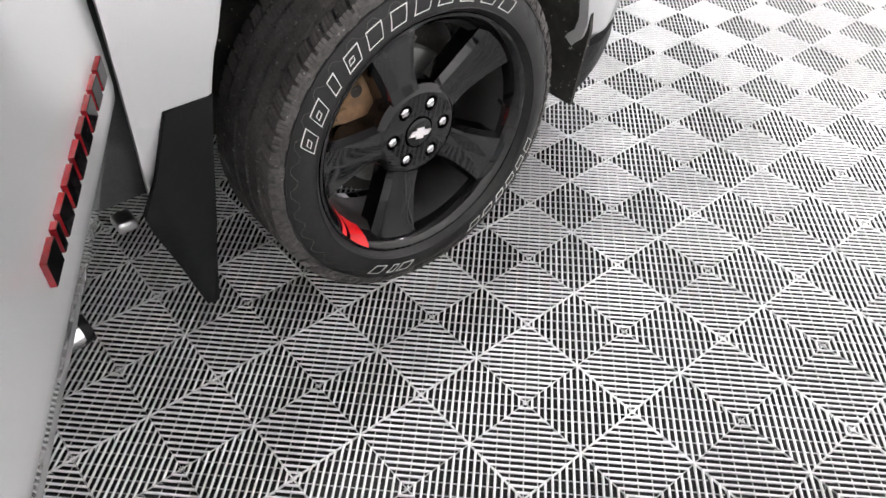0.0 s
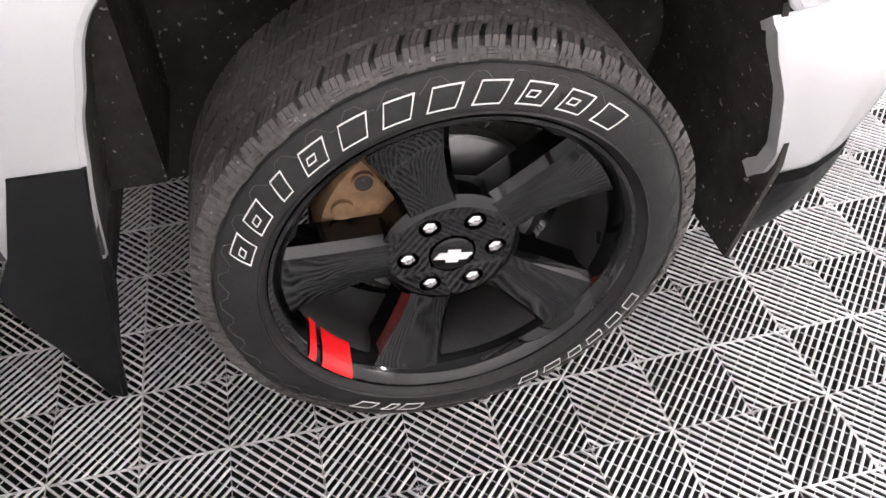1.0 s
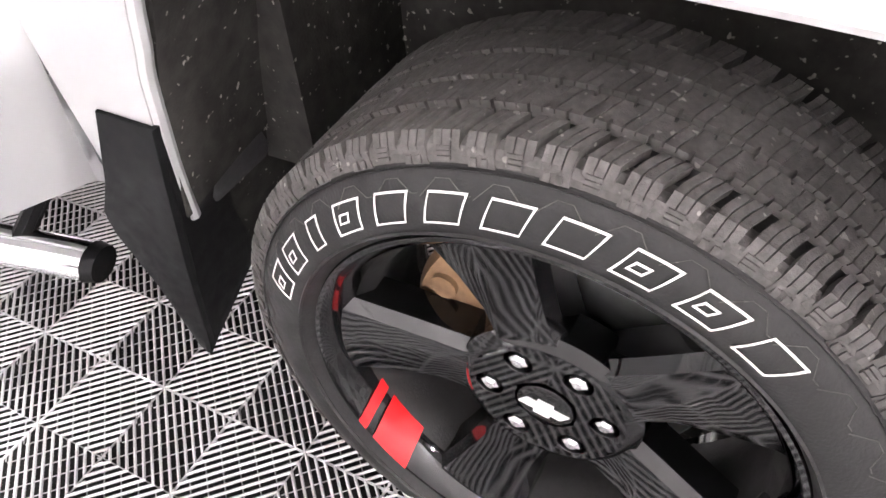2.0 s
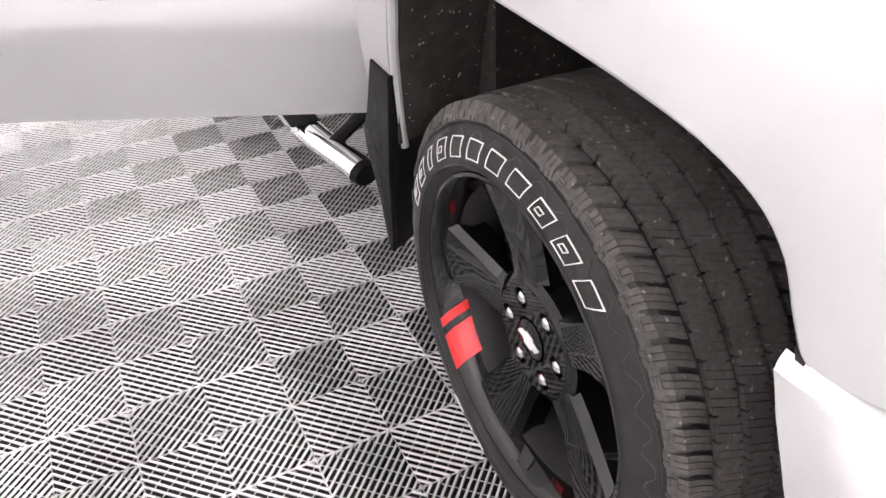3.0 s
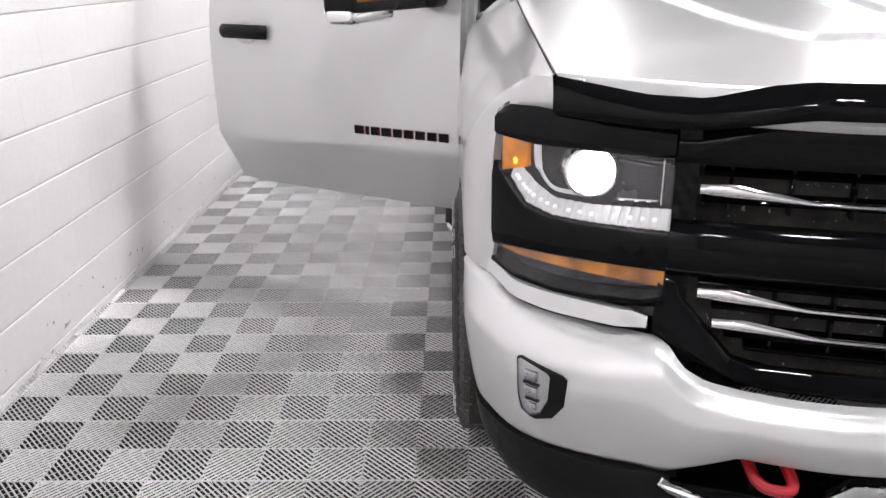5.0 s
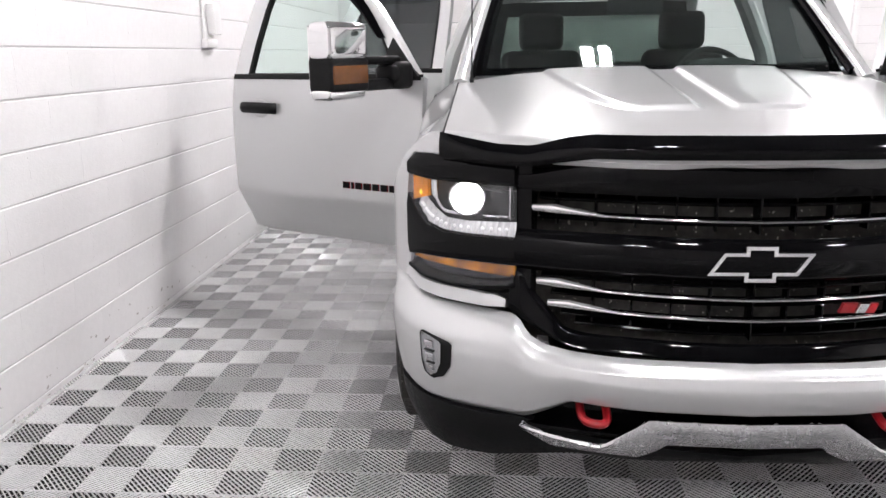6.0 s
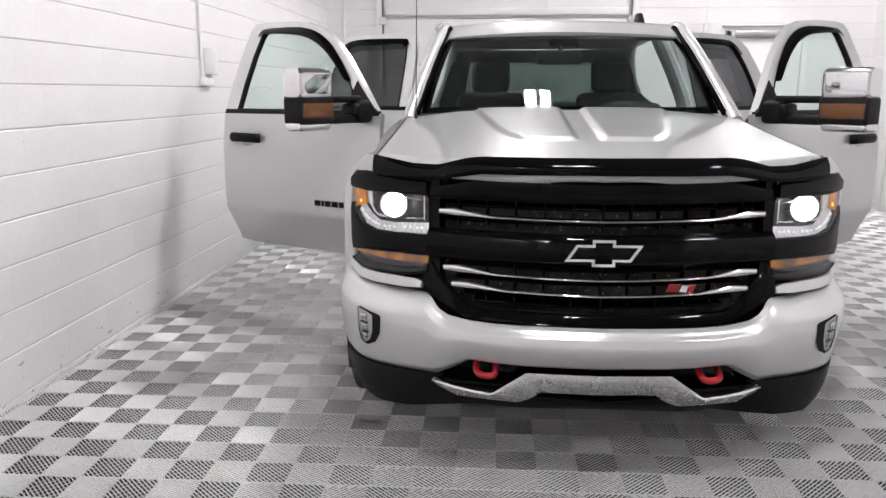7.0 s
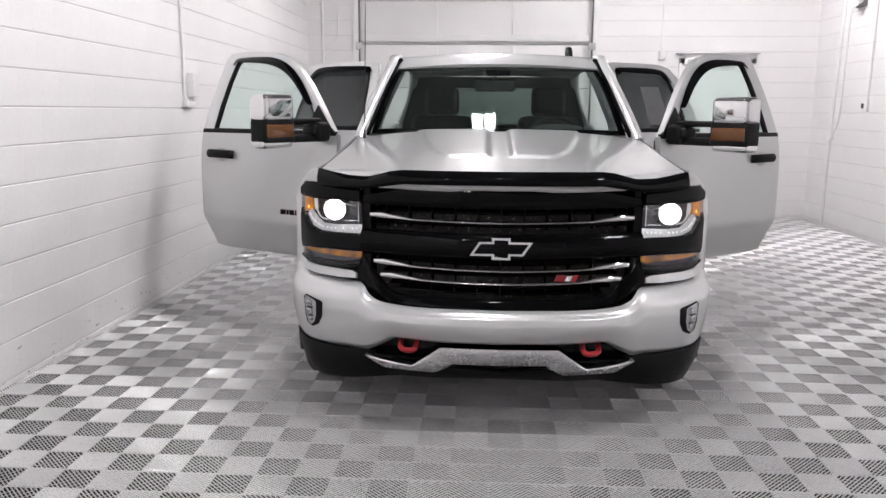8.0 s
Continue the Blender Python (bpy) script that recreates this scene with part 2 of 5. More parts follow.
def step(a, b, x):
    t = min(1.0, max(0.0, (x - a) / (b - a)))
    return t * t * (3 - 2 * t)


# ---------------------------------------------------------------- room
CELL = 0.165
RIB, RIB_DEEP = 0.39, 0.0046
X0, X1, Y0, Y1, TOP = -1.18, 6.2, -8.6, 6.4, 4.3
COURSE = 0.2145


def wall_piece(name, lo, hi, mat=M_JOINT):
    ob = part(name, block(lo, hi), mat, smooth=0)
    return tagged(ob, "white painted concrete block wall", "wall", kind="structure")


wall_west = wall_piece("wall_west", (X0 - 0.2, Y0, -0.1), (X0 - 0.006, Y1 + 0.2, TOP))
wall_east = wall_piece("wall_east", (X1 + 0.006, Y0, -0.1), (X1 + 0.2, Y1 + 0.2, TOP))
wall_south = wall_piece("wall_south", (X0 - 0.2, Y0 - 0.2, -0.1), (X1 + 0.2, Y0 - 0.003, TOP))
GD0, GD1, GDZ = -0.40, 2.98, 3.35  # opening of the sectional door
bm = bmesh.new()
box(bm, (X0 - 0.006, Y1 + 0.006, -0.1), (GD0 - 0.1, Y1 + 0.2, TOP))
box(bm, (GD1 + 0.1, Y1 + 0.006, -0.1), (X1 + 0.006, Y1 + 0.2, TOP))
box(bm, (GD0 - 0.1, Y1 + 0.006, GDZ), (GD1 + 0.1, Y1 + 0.2, TOP))
wall_north = tagged(part("wall_north", bm, M_JOINT, smooth=0), "white painted concrete block wall", "wall", kind="structure")
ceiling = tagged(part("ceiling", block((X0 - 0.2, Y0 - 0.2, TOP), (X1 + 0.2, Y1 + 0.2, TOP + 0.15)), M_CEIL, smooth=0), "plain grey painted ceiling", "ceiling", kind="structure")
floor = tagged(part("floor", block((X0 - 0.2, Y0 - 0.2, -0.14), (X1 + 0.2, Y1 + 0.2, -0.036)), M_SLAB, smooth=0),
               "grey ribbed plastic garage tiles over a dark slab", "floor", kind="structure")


def ceiling_light(x, y):
    """A white high-bay lamp: two trays side by side, each with four bright tubes."""
    e = empty("ceiling_light", x, y, TOP)
    for side in (-0.105, 0.105):
        tray = part("tray", box(bmesh.new(), (side - 0.085, -0.165, -0.06), (side + 0.085, 0.165, -0.002), 0.01), M_GREY, e)
        for k in (-0.057, -0.019, 0.019, 0.057):
            part("tube", tube(bmesh.new(), [(side + k, -0.145, -0.085), (side + k, 0.145, -0.085)], 0.0085, 8), M_TUBE, tray, "bright white lamp tube")
    for s in (-1, 1):
        part("side_skirt", box(bmesh.new(), (s * 0.196, -0.175, -0.100), (s * 0.206, 0.175, -0.01), 0.003), M_ENAMEL, e)
        part("end_skirt", box(bmesh.new(), (-0.195, s * 0.176, -0.100), (0.195, s * 0.186, -0.01), 0.003), M_ENAMEL, e)
    return tagged(e, "ceiling lamp with two grey trays of glowing tubes", "ceiling lamp", "ceiling lamps")


first_light = ceiling_light(1.35, 0.0)
# lamps off the x = 1.35 row are added, unseen, to brighten walls and floor
for lx, ly in ((1.35, 3.4), (1.35, -3.4), (-0.30, -6.6), (4.6, -3.4), (4.6, 4.4)):
    copy_thing(first_light, pose(lx, ly, TOP))


# ---------------------------------------------------------------- pickup truck: wheels
TX, TY = 1.5275, -0.766
truck = tagged(empty("pickup_truck", TX, TY, 0.0), "silver crew-cab pickup truck with its doors standing open", "truck")
R_TYRE, HUB_Z = 0.402, 0.402


def polar(x, r, deg):
    """A point at radius r and an angle from straight up, towards the truck's nose, on a wheel."""
    a = radians(deg)
    return (x, -r * math.sin(a), r * math.cos(a))


def arc_shape(bm, x, pts, lift):
    """A thin raised outline on the sidewall from (radius, degrees) corners."""
    vs = [polar(x(r), r, d) for r, d in pts]
    prism(bm, vs, (-lift, 0, 0))


def side_x(r):
    """Depth of the bulging outer sidewall at radius r, outwards negative."""
    return -0.078 + 0.030 * ((r - 0.325) / 0.06) ** 2 * (1 if r > 0.325 else 0.55)


def wheel(y, side, detail=True):
    """Black five-spoke alloy wheel with its tyre; the outer face looks along -X (side -1) or +X."""
    hub = empty("wheel", side * 1.0, y, HUB_Z, truck)
    if side > 0:
        hub.rotation_euler = (0, 0, math.pi)
    # tyre carcass
    prof = [(-0.052, 0.286), (-0.064, 0.296), (side_x(0.305), 0.305), (side_x(0.325), 0.325), (side_x(0.345), 0.345),
            (side_x(0.365), 0.365), (-0.052, 0.379), (-0.040, 0.389), (0.0, 0.391), (0.06, 0.392), (0.14, 0.391), (0.168, 0.387),
            (0.188, 0.365), (0.196, 0.33), (0.186, 0.29), (0.166, 0.262), (0.10, 0.25), (0.0, 0.25)]
    part("tyre", lathe(bmesh.new(), prof, 128), M_RUBBER, hub, "black tyre with white outlined marks")
    # tread: shoulder lugs split by sipes, three ribs with small notches
    bm = bmesh.new()
    n = 72

    def lug(xs, rl, rt, b0, b1, skew, drop):
        """One piece of tread along stations xs; drop lowers and pushes out its outer end."""
        cols = []
        for i, x in enumerate(xs):
            f = i / (len(xs) - 1)
            s = skew * f * f
            d = drop * max(0.0, 1 - f * 4.0)
            cols.append([bm.verts.new(polar(x - (0.004 if d and r == rl else 0), r - d, a + s)) for r, a in ((rl, b0), (rt, b0 + 0.03), (rt, b1 - 0.03), (rl, b1))])
        fill(bm, cols)
        bm.faces.new(cols[0])
        bm.faces.new(cols[-1][::-1])

    P = 360.0 / n
    for mirror in (False, True):
        xs = [-0.054, -0.048, -0.038, -0.026, -0.012]
        xs = [0.126 - x for x in xs] if mirror else xs
        for k in range(n):
            a = P * (k + (0.5 if mirror else 0.0))
            long_lug = 0.0 if k % 2 else 0.003
            for f0, f1 in ((0.0, 0.243), (0.270, 0.510), (0.537, 0.775)):
                lug([xs[0] - (long_lug if not mirror else -long_lug)] + xs[1:], 0.378, 0.4005, a + P * f0, a + P * f1, 2.2 if not mirror else -2.2, 0.011)
            # shallow floor of the slot, closed at its inner end
            lug(xs[3:], 0.378, 0.3805, a + P * 0.772, a + P * 1.0, 1.0 if not mirror else -1.0, 0.0)
    for xa, xb, ph in ((-0.003, 0.034, 0), (0.043, 0.083, 1), (0.092, 0.129, 2)):
        rows = []
        for k in range(n):
            # one notch and two fine sipes to a pitch
            for da, notch, dip in ((0.00, 0.0060, 0.0050), (0.55, 0.0060, 0.0050), (0.56, 0.0, 0.0), (1.80, 0.0, 0.0), (1.81, 0.0, 0.0050), (2.02, 0.0, 0.0050), (2.03, 0.0, 0.0),
                                   (3.40, 0.0, 0.0), (3.41, 0.0, 0.0050), (3.62, 0.0, 0.0050), (3.63, 0.0, 0.0), (4.99, 0.0, 0.0)):
                a = P * k + da + 1.7 * ph
                edge = 0.0 if notch else dip
                rows.append([bm.verts.new(polar(x, r, a + 0.9 * f)) for x, r, f in (
                    (xa + notch, 0.386, 0), (xa + notch, R_TYRE - edge, 0), (xa + 0.007, R_TYRE - edge, 0.3), ((xa + xb) / 2, R_TYRE - edge * 0.4, 1),
                    (xb - 0.007, R_TYRE - edge, 1.7), (xb - notch, R_TYRE - edge, 2), (xb - notch, 0.386, 2))])
        fill(bm, rows, wrap_u=True)
    lathe(bm, [(side_x(0.372) + 0.001, 0.3735), (-0.0575, 0.381), (-0.0525, 0.3885), (-0.044, 0.3925), (-0.030, 0.390)], 144, close=False)
    part("tread", bm, M_TREAD, hub, "worn grey-black tread of lugs and ribs", smooth=20)
    if detail:
        # ladder tabs under the lugs
        bm = bmesh.new()
        for k in range(72):
            a = P * k + 0.2
            tabs = ((0.3775, 0.3805, 0.3, 2.4), (0.3815, 0.3845, 0.3, 2.4), (0.3855, 0.3885, 0.3, 2.4)) if k % 2 else ((0.3745, 0.381, 0.3, 1.2), (0.3745, 0.381, 1.9, 2.8), (0.3825, 0.386, 0.3, 2.8))
            for ra, rb, da, db in tabs:
                arc_shape(bm, lambda r: side_x(min(r, 0.372)) + max(0, (r - 0.372)) * 0.55 - 0.002, [(ra, a + da), (rb, a + da), (rb, a + db), (ra, a + db)], 0.003)
        tagged(part("shoulder_mark", bm, M_TREAD, hub, smooth=0), "small raised bars under the tread lugs", kind="stuff")
        # two raised rings and faint chevrons on the sidewall
        bm = bmesh.new()
        lathe(bm, [(side_x(0.372) - 0.001, 0.3725), (side_x(0.372) - 0.004, 0.371), (side_x(0.369) - 0.001, 0.3695)], 128, close=False)
        lathe(bm, [(side_x(0.307) - 0.001, 0.3095), (side_x(0.307) - 0.004, 0.3075), (side_x(0.304) - 0.001, 0.3055)], 128, close=False)
        part("sidewall_ring", bm, M_RUBBER, hub)
        bm = bmesh.new()
        for k in range(40):
            zig = [(0.3475, 9 * k), (0.3625, 9 * k + 3.0), (0.3625, 9 * k + 5.2), (0.3500, 9 * k + 7.4), (0.3500, 9 * k + 8.6)]
            tube(bm, [polar(side_x(r) - 0.0002, r, a) for r, a in zig], 0.0006, 4)
        tagged(part("sidewall_zigzag", bm, M_TREAD, hub, smooth=0), "faint raised zigzag lines on the sidewall", kind="stuff")
    # white outlined marks, plain shapes in place of the maker's words
    def outline(a0, a1, r0, r1, lean, w=0.0016, bm=None):
        alone = bm is None
        bm = bm or bmesh.new()
        g = math.degrees(w / 0.33)
        outer = [(r0, a0), (r1, a0 + lean), (r1, a1 + lean), (r0, a1)]
        inner = [(r0 + w, a0 + g + lean * 0.08), (r1 - w, a0 + lean + g - lean * 0.08), (r1 - w, a1 + lean - g - lean * 0.08), (r0 + w, a1 - g + lean * 0.08)]
        o = []
        for q in (outer, inner):
            fine = []
            for i in range(4):
                (ra, da), (rb, db) = q[i], q[(i + 1) % 4]
                fine += [polar(side_x(ra + (rb - ra) * t / 4) - 0.0005, ra + (rb - ra) * t / 4, da + (db - da) * t / 4) for t in range(4)]
            o.append(fine)
        ring_prism(bm, o[0], o[1], (-0.0012, 0, 0))
        if inner_mark and alone:
            outline(a0 + 2.1, a1 - 2.1, r0 + 0.011, r1 - 0.011, lean * 0.4, 0.0015, bm)
        if alone:
            part("sidewall_mark", bm, M_WHITE, hub, "white outlined raised mark", smooth=0)

    turn = 0.0 if side < 0 else 37.0
    for k in range(11):
        a = -70.5 + 10.35 * k + turn
        wide = 3.8 if k == 2 else 6.7
        if k == 2:
            a += 1.4
        inner_mark = k in (0, 1, 3, 8, 9)
        outline(a, a + wide, 0.321, 0.353, 2.4)
    inner_mark = False
    for a, wide in ((111, 6), (119.5, 6), (128, 6), (136.5, 5), (144.5, 6), (153, 6), (192, 6), (200, 3), (207, 6)):
        outline(a + turn, a + turn + wide, 0.327, 0.354, 2.0)
    # barrel, flange, inner drum
    bm = lathe(bmesh.new(), [(-0.058, 0.297), (-0.066, 0.293), (-0.066, 0.287), (-0.060, 0.280), (-0.050, 0.273), (-0.020, 0.264), (0.03, 0.255), (0.15, 0.255), (0.15, 0.265), (0.0, 0.272), (-0.045, 0.286)], 96)
    part("rim_barrel", bm, M_RIM, hub, "gloss black rim")
    # spokes
    sp = [-16 + 72 * k for k in range(5)]
    bm = bmesh.new()
    for s in sp:
        sec = []
        for r, hw, x in ((0.094, 0.046, -0.017), (0.115, 0.040, -0.018), (0.155, 0.041, -0.020), (0.212, 0.050, -0.029), (0.258, 0.060, -0.038), (0.278, 0.067, -0.044)):
            base = [(hw + 0.010, x + 0.060), (hw + 0.007, x + 0.016), (hw - 0.004, x + 0.001), (hw * 0.45, x - 0.001),
                    (-hw * 0.45, x - 0.001), (-hw + 0.004, x + 0.001), (-hw - 0.007, x + 0.016), (-hw - 0.010, x + 0.060)]
            ring = []
            for w, xx in base:
                y, z = w, math.sqrt(max(r * r - w * w, 1e-6))
                ca, sa = math.cos(radians(s)), math.sin(radians(s))
                ring.append(bm.verts.new((xx, y * ca - z * sa, y * sa + z * ca)))
            sec.append(ring)
        fill(bm, sec, wrap_v=True)
        bm.faces.new(sec[0])
        bm.faces.new(sec[-1][::-1])
    part("spokes", bm, M_RIM, hub, "five broad gloss black spokes", smooth=28)
    # centre face with six round pockets, cap, nuts
    bm = lathe(bmesh.new(), [(-0.022, 0.098), (-0.021, 0.102), (-0.012, 0.116), (0.03, 0.120), (0.05, 0.0), (-0.002, 0.0), (-0.004, 0.0385), (-0.022, 0.0395)], 60, close=False)
    part("wheel_centre", bm, M_RIM, hub)
    first = 31 if side < 0 else 50
    for k in range(6):
        mid = first + 60 * k
        _, cy, cz = polar(0, 0.0725, mid)
        bm = bmesh.new()
        rows = [[], [], [], []]
        for j in range(36):
            f = radians(10 * j)
            reach = 0.0185
            while reach < 0.06:
                y, z = cy + reach * math.cos(f), cz + reach * math.sin(f)
                r, off = math.hypot(y, z), math.degrees(math.atan2(-y, z)) - mid
                if not 0.0395 < r < 0.098 or abs((off + 180) % 360 - 180) > 30:
                    break
                reach += 0.0004
            for row, (q, x) in zip(rows, ((reach, -0.022), (0.0185, -0.022), (0.0172, -0.020), (0.0165, 0.004))):
                row.append(bm.verts.new((x, cy + q * math.cos(f), cz + q * math.sin(f))))
        fill(bm, rows, wrap_v=True)
        bm.faces.new(rows[-1])
        part("nut_pocket", bm, M_RIM, hub)
    bm = lathe(bmesh.new(), [(-0.027, 0.0), (-0.0265, 0.030), (-0.024, 0.0355), (-0.002, 0.037), (0.0, 0.0)], 40)
    part("hub_cap", bm, M_RIM, hub, "black centre cap with a white emblem")
    bm = bmesh.new()
    emblem = [(-0.027, -0.006), (-0.009, -0.006), (-0.009, -0.012), (0.009, -0.012), (0.009, -0.006), (0.020, -0.006), (0.027, 0.006), (0.009, 0.006), (0.009, 0.012), (-0.009, 0.012), (-0.009, 0.006), (-0.020, 0.006)]
    emblem = [(a * 1.16, b * 1.10) for a, b in emblem]
    tilt = radians(-12 if side < 0 else 50)
    prism(bm, [(-0.0268, -(a * math.cos(tilt) - b * math.sin(tilt)), a * math.sin(tilt) + b * math.cos(tilt)) for a, b in emblem], (-0.002, 0, 0))
    part("cap_emblem", bm, M_WHITE, hub, smooth=0)
    nut0 = None
    for k in range(6):
        a = 30 + 60 * k + (1 if side < 0 else 20)
        _, py, pz = polar(0, 0.0725, a)
        bm = bmesh.new()
        prof6 = [(0.0, 0.0142), (-0.016, 0.0142), (-0.0225, 0.0116), (-0.0255, 0.0065)]
        rows6 = [[bm.verts.new((x, r * math.cos(radians(60 * j + 12)), r * math.sin(radians(60 * j + 12)))) for j in range(6)] for x, r in prof6]
        fill(bm, rows6, wrap_v=True)
        bm.faces.new(rows6[-1])
        bm.faces.new(rows6[0][::-1])
        bmesh.ops.transform(bm, matrix=pose(0.001, py, pz), verts=bm.verts)
        part("lug_nut", bm, M_NUT, hub, "chrome lug nut", smooth=20)
    # red stripes laid over rim edge and barrel between two spokes
    for in0, in1, out0, out1 in ((-110.2, -114.8, -117.5, -121.1), (-118.1, -134.0, -124.5, -138.5)):
        def stripe(u, v):
            r = lerp([0, 0.2, 0.55, 0.85, 1], [0.2605, 0.2640, 0.2725, 0.282, 0.2895], v)
            x = lerp([0, 0.2, 0.55, 0.85, 1], [0.000, -0.020, -0.050, -0.0635, -0.0675], v)
            a, c = in0 + (in1 - in0) * u, out0 + (out1 - out0) * u
            return polar(x - 0.0012, r - 0.0018, (0 if side < 0 else 40) + a + (c - a) * v)
        part("red_stripe", shell(stripe, 6, 12, -0.0008), M_RED, hub, "bright red decal stripe")
    # brake disc and caliper behind the spokes
    bm = lathe(bmesh.new(), [(0.060, 0.09), (0.060, 0.168), (0.064, 0.172), (0.085, 0.172), (0.088, 0.09)], 64)
    part("brake_disc", bm, M_ALU, hub, "worn grey brake disc")
    bm = lathe(bmesh.new(), [(0.048, 0.100), (0.042, 0.150), (0.042, 0.205), (0.060, 0.214), (0.11, 0.214), (0.11, 0.12)], 20, a0=-78, a1=-30)
    bmesh.ops.holes_fill(bm, edges=[e for e in bm.edges if e.is_boundary], sides=0)
    for d in (-64, -44):
        b2 = polar(0, 0.178, d)
        tube(bm, [(0.046, b2[1], b2[2]), (0.034, b2[1], b2[2])], 0.018, 14)
    caliper = part("brake_caliper", bm, M_RUST, hub, "rusty brown brake caliper")
    # a dark disc on the pin stands in for the shade inside its bore
    b2 = polar(0, 0.178, -44)
    part("pin_bore", tube(bmesh.new(), [(0.035, b2[1], b2[2]), (0.0325, b2[1], b2[2])], 0.0145, 16), M_LINER, caliper, "dark disc for the shaded bore")
    bm = lathe(bmesh.new(), [(0.10, 0.0), (0.10, 0.215), (0.115, 0.215), (0.115, 0.0)], 48)
    part("dust_shield", bm, M_LINER, hub)
    if detail:
        v0, v1 = polar(-0.02, 0.254, 94), polar(-0.05, 0.240, 93)
        part("valve_stem", tube(bmesh.new(), [v0, v1], [0.006, 0.004], 8), M_BLACK, hub)
    return hub


for wy in (0.0, 3.76):
    for sd in (-1, 1):
        wheel(wy, sd, detail=(wy == 0.0 and sd < 0))


# ---------------------------------------------------------------- pickup truck: nose
PLAN = smooth_line([(0, -1.04), (0.3, -1.013), (0.5, -0.957), (0.65, -0.890), (0.80, -0.800), (0.90, -0.722), (0.97, -0.650), (1.02, -0.580), (1.040, -0.525), (1.046, -0.478)], 90)


PLANB = smooth_line([(0, -1.10), (0.3, -1.075), (0.5, -1.02), (0.67, -0.95), (0.80, -0.90), (0.90, -0.84), (0.97, -0.77), (1.02, -0.68), (1.045, -0.58), (1.05, -0.455)], 90)


# the grille sits back from the lamps
PLANG = smooth_line([(0, -1.014), (0.15, -1.002), (0.3, -0.972), (0.5, -0.918), (0.66, -0.866), (0.80, -0.800), (0.97, -0.650), (1.046, -0.478)], 90)


def nose_y(x):
    """How far forward the nose reaches at a half-width."""
    return float(np.interp(abs(x), PLAN[:, 0], PLAN[:, 1]))


def nose(x, z, off=0.0):
    return (x, nose_y(x) + off, z)


def plan_at(x, plan=PLAN):
    """Place and outward normal on the plan curve by arc position, signed: up to 1.055 it follows x, past that the side."""
    s = abs(x)
    if s <= 1.02:
        p = (s, float(np.interp(s, plan[:, 0], plan[:, 1])))
    else:
        k = min(1.0, (s - 1.02) / 0.2)
        i = int(np.searchsorted(plan[:, 0], 1.02))
        q = i + k * (len(plan) - 1 - i)
        j = min(int(q), len(plan) - 2)
        f = q - j
        p = plan[j] * (1 - f) + plan[j + 1] * f
    j = int(np.argmin(np.hypot(plan[:, 0] - p[0], plan[:, 1] - p[1])))
    a, b = plan[max(j - 1, 0)], plan[min(j + 1, len(plan) - 1)]
    t = np.array(b) - np.array(a)
    t /= np.linalg.norm(t)
    n = np.array((t[1], -t[0]))
    sg = 1 if x >= 0 else -1
    return (sg * p[0], p[1]), (sg * n[0], n[1])


def patch(name, x0, x1, zlo, zhi, off, mat, thick=0.05, nu=40, nv=6, label="", roll=0.0, parent=None, plan=PLAN, tail=None):
    """A panel of the nose between heights zlo(x) and zhi(x), its upper and lower edges rolled back."""
    def fn(u, v):
        x = x0 + (x1 - x0) * u
        a, b = zlo(x) if callable(zlo) else zlo, zhi(x) if callable(zhi) else zhi
        (px, py), (nx, ny) = plan_at(x, plan)
        if tail and abs(x) > 1.02:
            py += (tail(a + (b - a) * v) - plan[-1][1]) * (abs(x) - 1.02) / 0.2
        e = min(v, 1 - v)
        back = roll * (1 - min(1.0, e / 0.18)) ** 2
        o = (off(x, v) if callable(off) else off) - back
        return (px + nx * o, py + ny * o, a + (b - a) * v)
    return part(name, shell(fn, nu, nv, -thick if x1 > x0 else thick), mat, parent or truck, label)


def interp(xs, ys):
    return lambda x: lerp(xs, ys, abs(x))


# painted bumper
bump_lo = interp([0, 0.30, 0.50, 0.60, 0.64, 0.95, 1.22], [0.488, 0.488, 0.490, 0.432, 0.412, 0.405, 0.43])
bump_hi = interp([0, 0.44, 0.50, 0.58, 0.62, 0.655, 0.68, 0.80, 0.97, 1.03, 1.08, 1.22], [0.650, 0.648, 0.650, 0.660, 0.682, 0.725, 0.733, 0.736, 0.740, 0.759, 0.766, 0.762])


def bump_off(x, v):
    k = 1 - step(0.72, 1.08, abs(x))
    base = (0.004 + 0.010 * k) * (math.sin(math.pi * min(1.0, v * 1.15)) ** 0.8 - 0.6)
    # crisp chamfer below the top edge and a shallow crease low on the face
    cut = lerp([0, 0.48, 0.60, 0.70, 0.85], [0.80, 0.80, 0.84, 0.89, 0.97], abs(x))
    base -= lerp([0, 0.5, 0.66, 0.85], [0.026, 0.030, 0.022, 0.0], abs(x)) * max(0.0, (v - cut) / (1 - cut))
    base -= 0.034 * max(0.0, (0.62 - v) / 0.62) ** 1.15
    # the top rolls back under the lamp trim
    shelf = lerp([0.63, 0.68, 0.8, 0.9, 0.97, 1.02, 1.06, 1.10, 1.13, 1.16, 1.20], [0, 0.030, 0.056, 0.062, 0.064, 0.066, 0.062, 0.050, 0.032, 0.014, 0.0], abs(x))
    return base - 0.020 * step(0.10, 0.0, v) - 0.015 * step(0.95, 1.0, v) - shelf * max(0.0, (v - 0.74) / 0.26) ** 1.5


def bump_tail(z):
    """Where the bumper's side ends ahead of the wheel, by height."""
    return lerp([0.29, 0.40, 0.50, 0.64, 0.706, 0.755], [-0.49, -0.525, -0.539, -0.493, -0.463, -0.446], z)


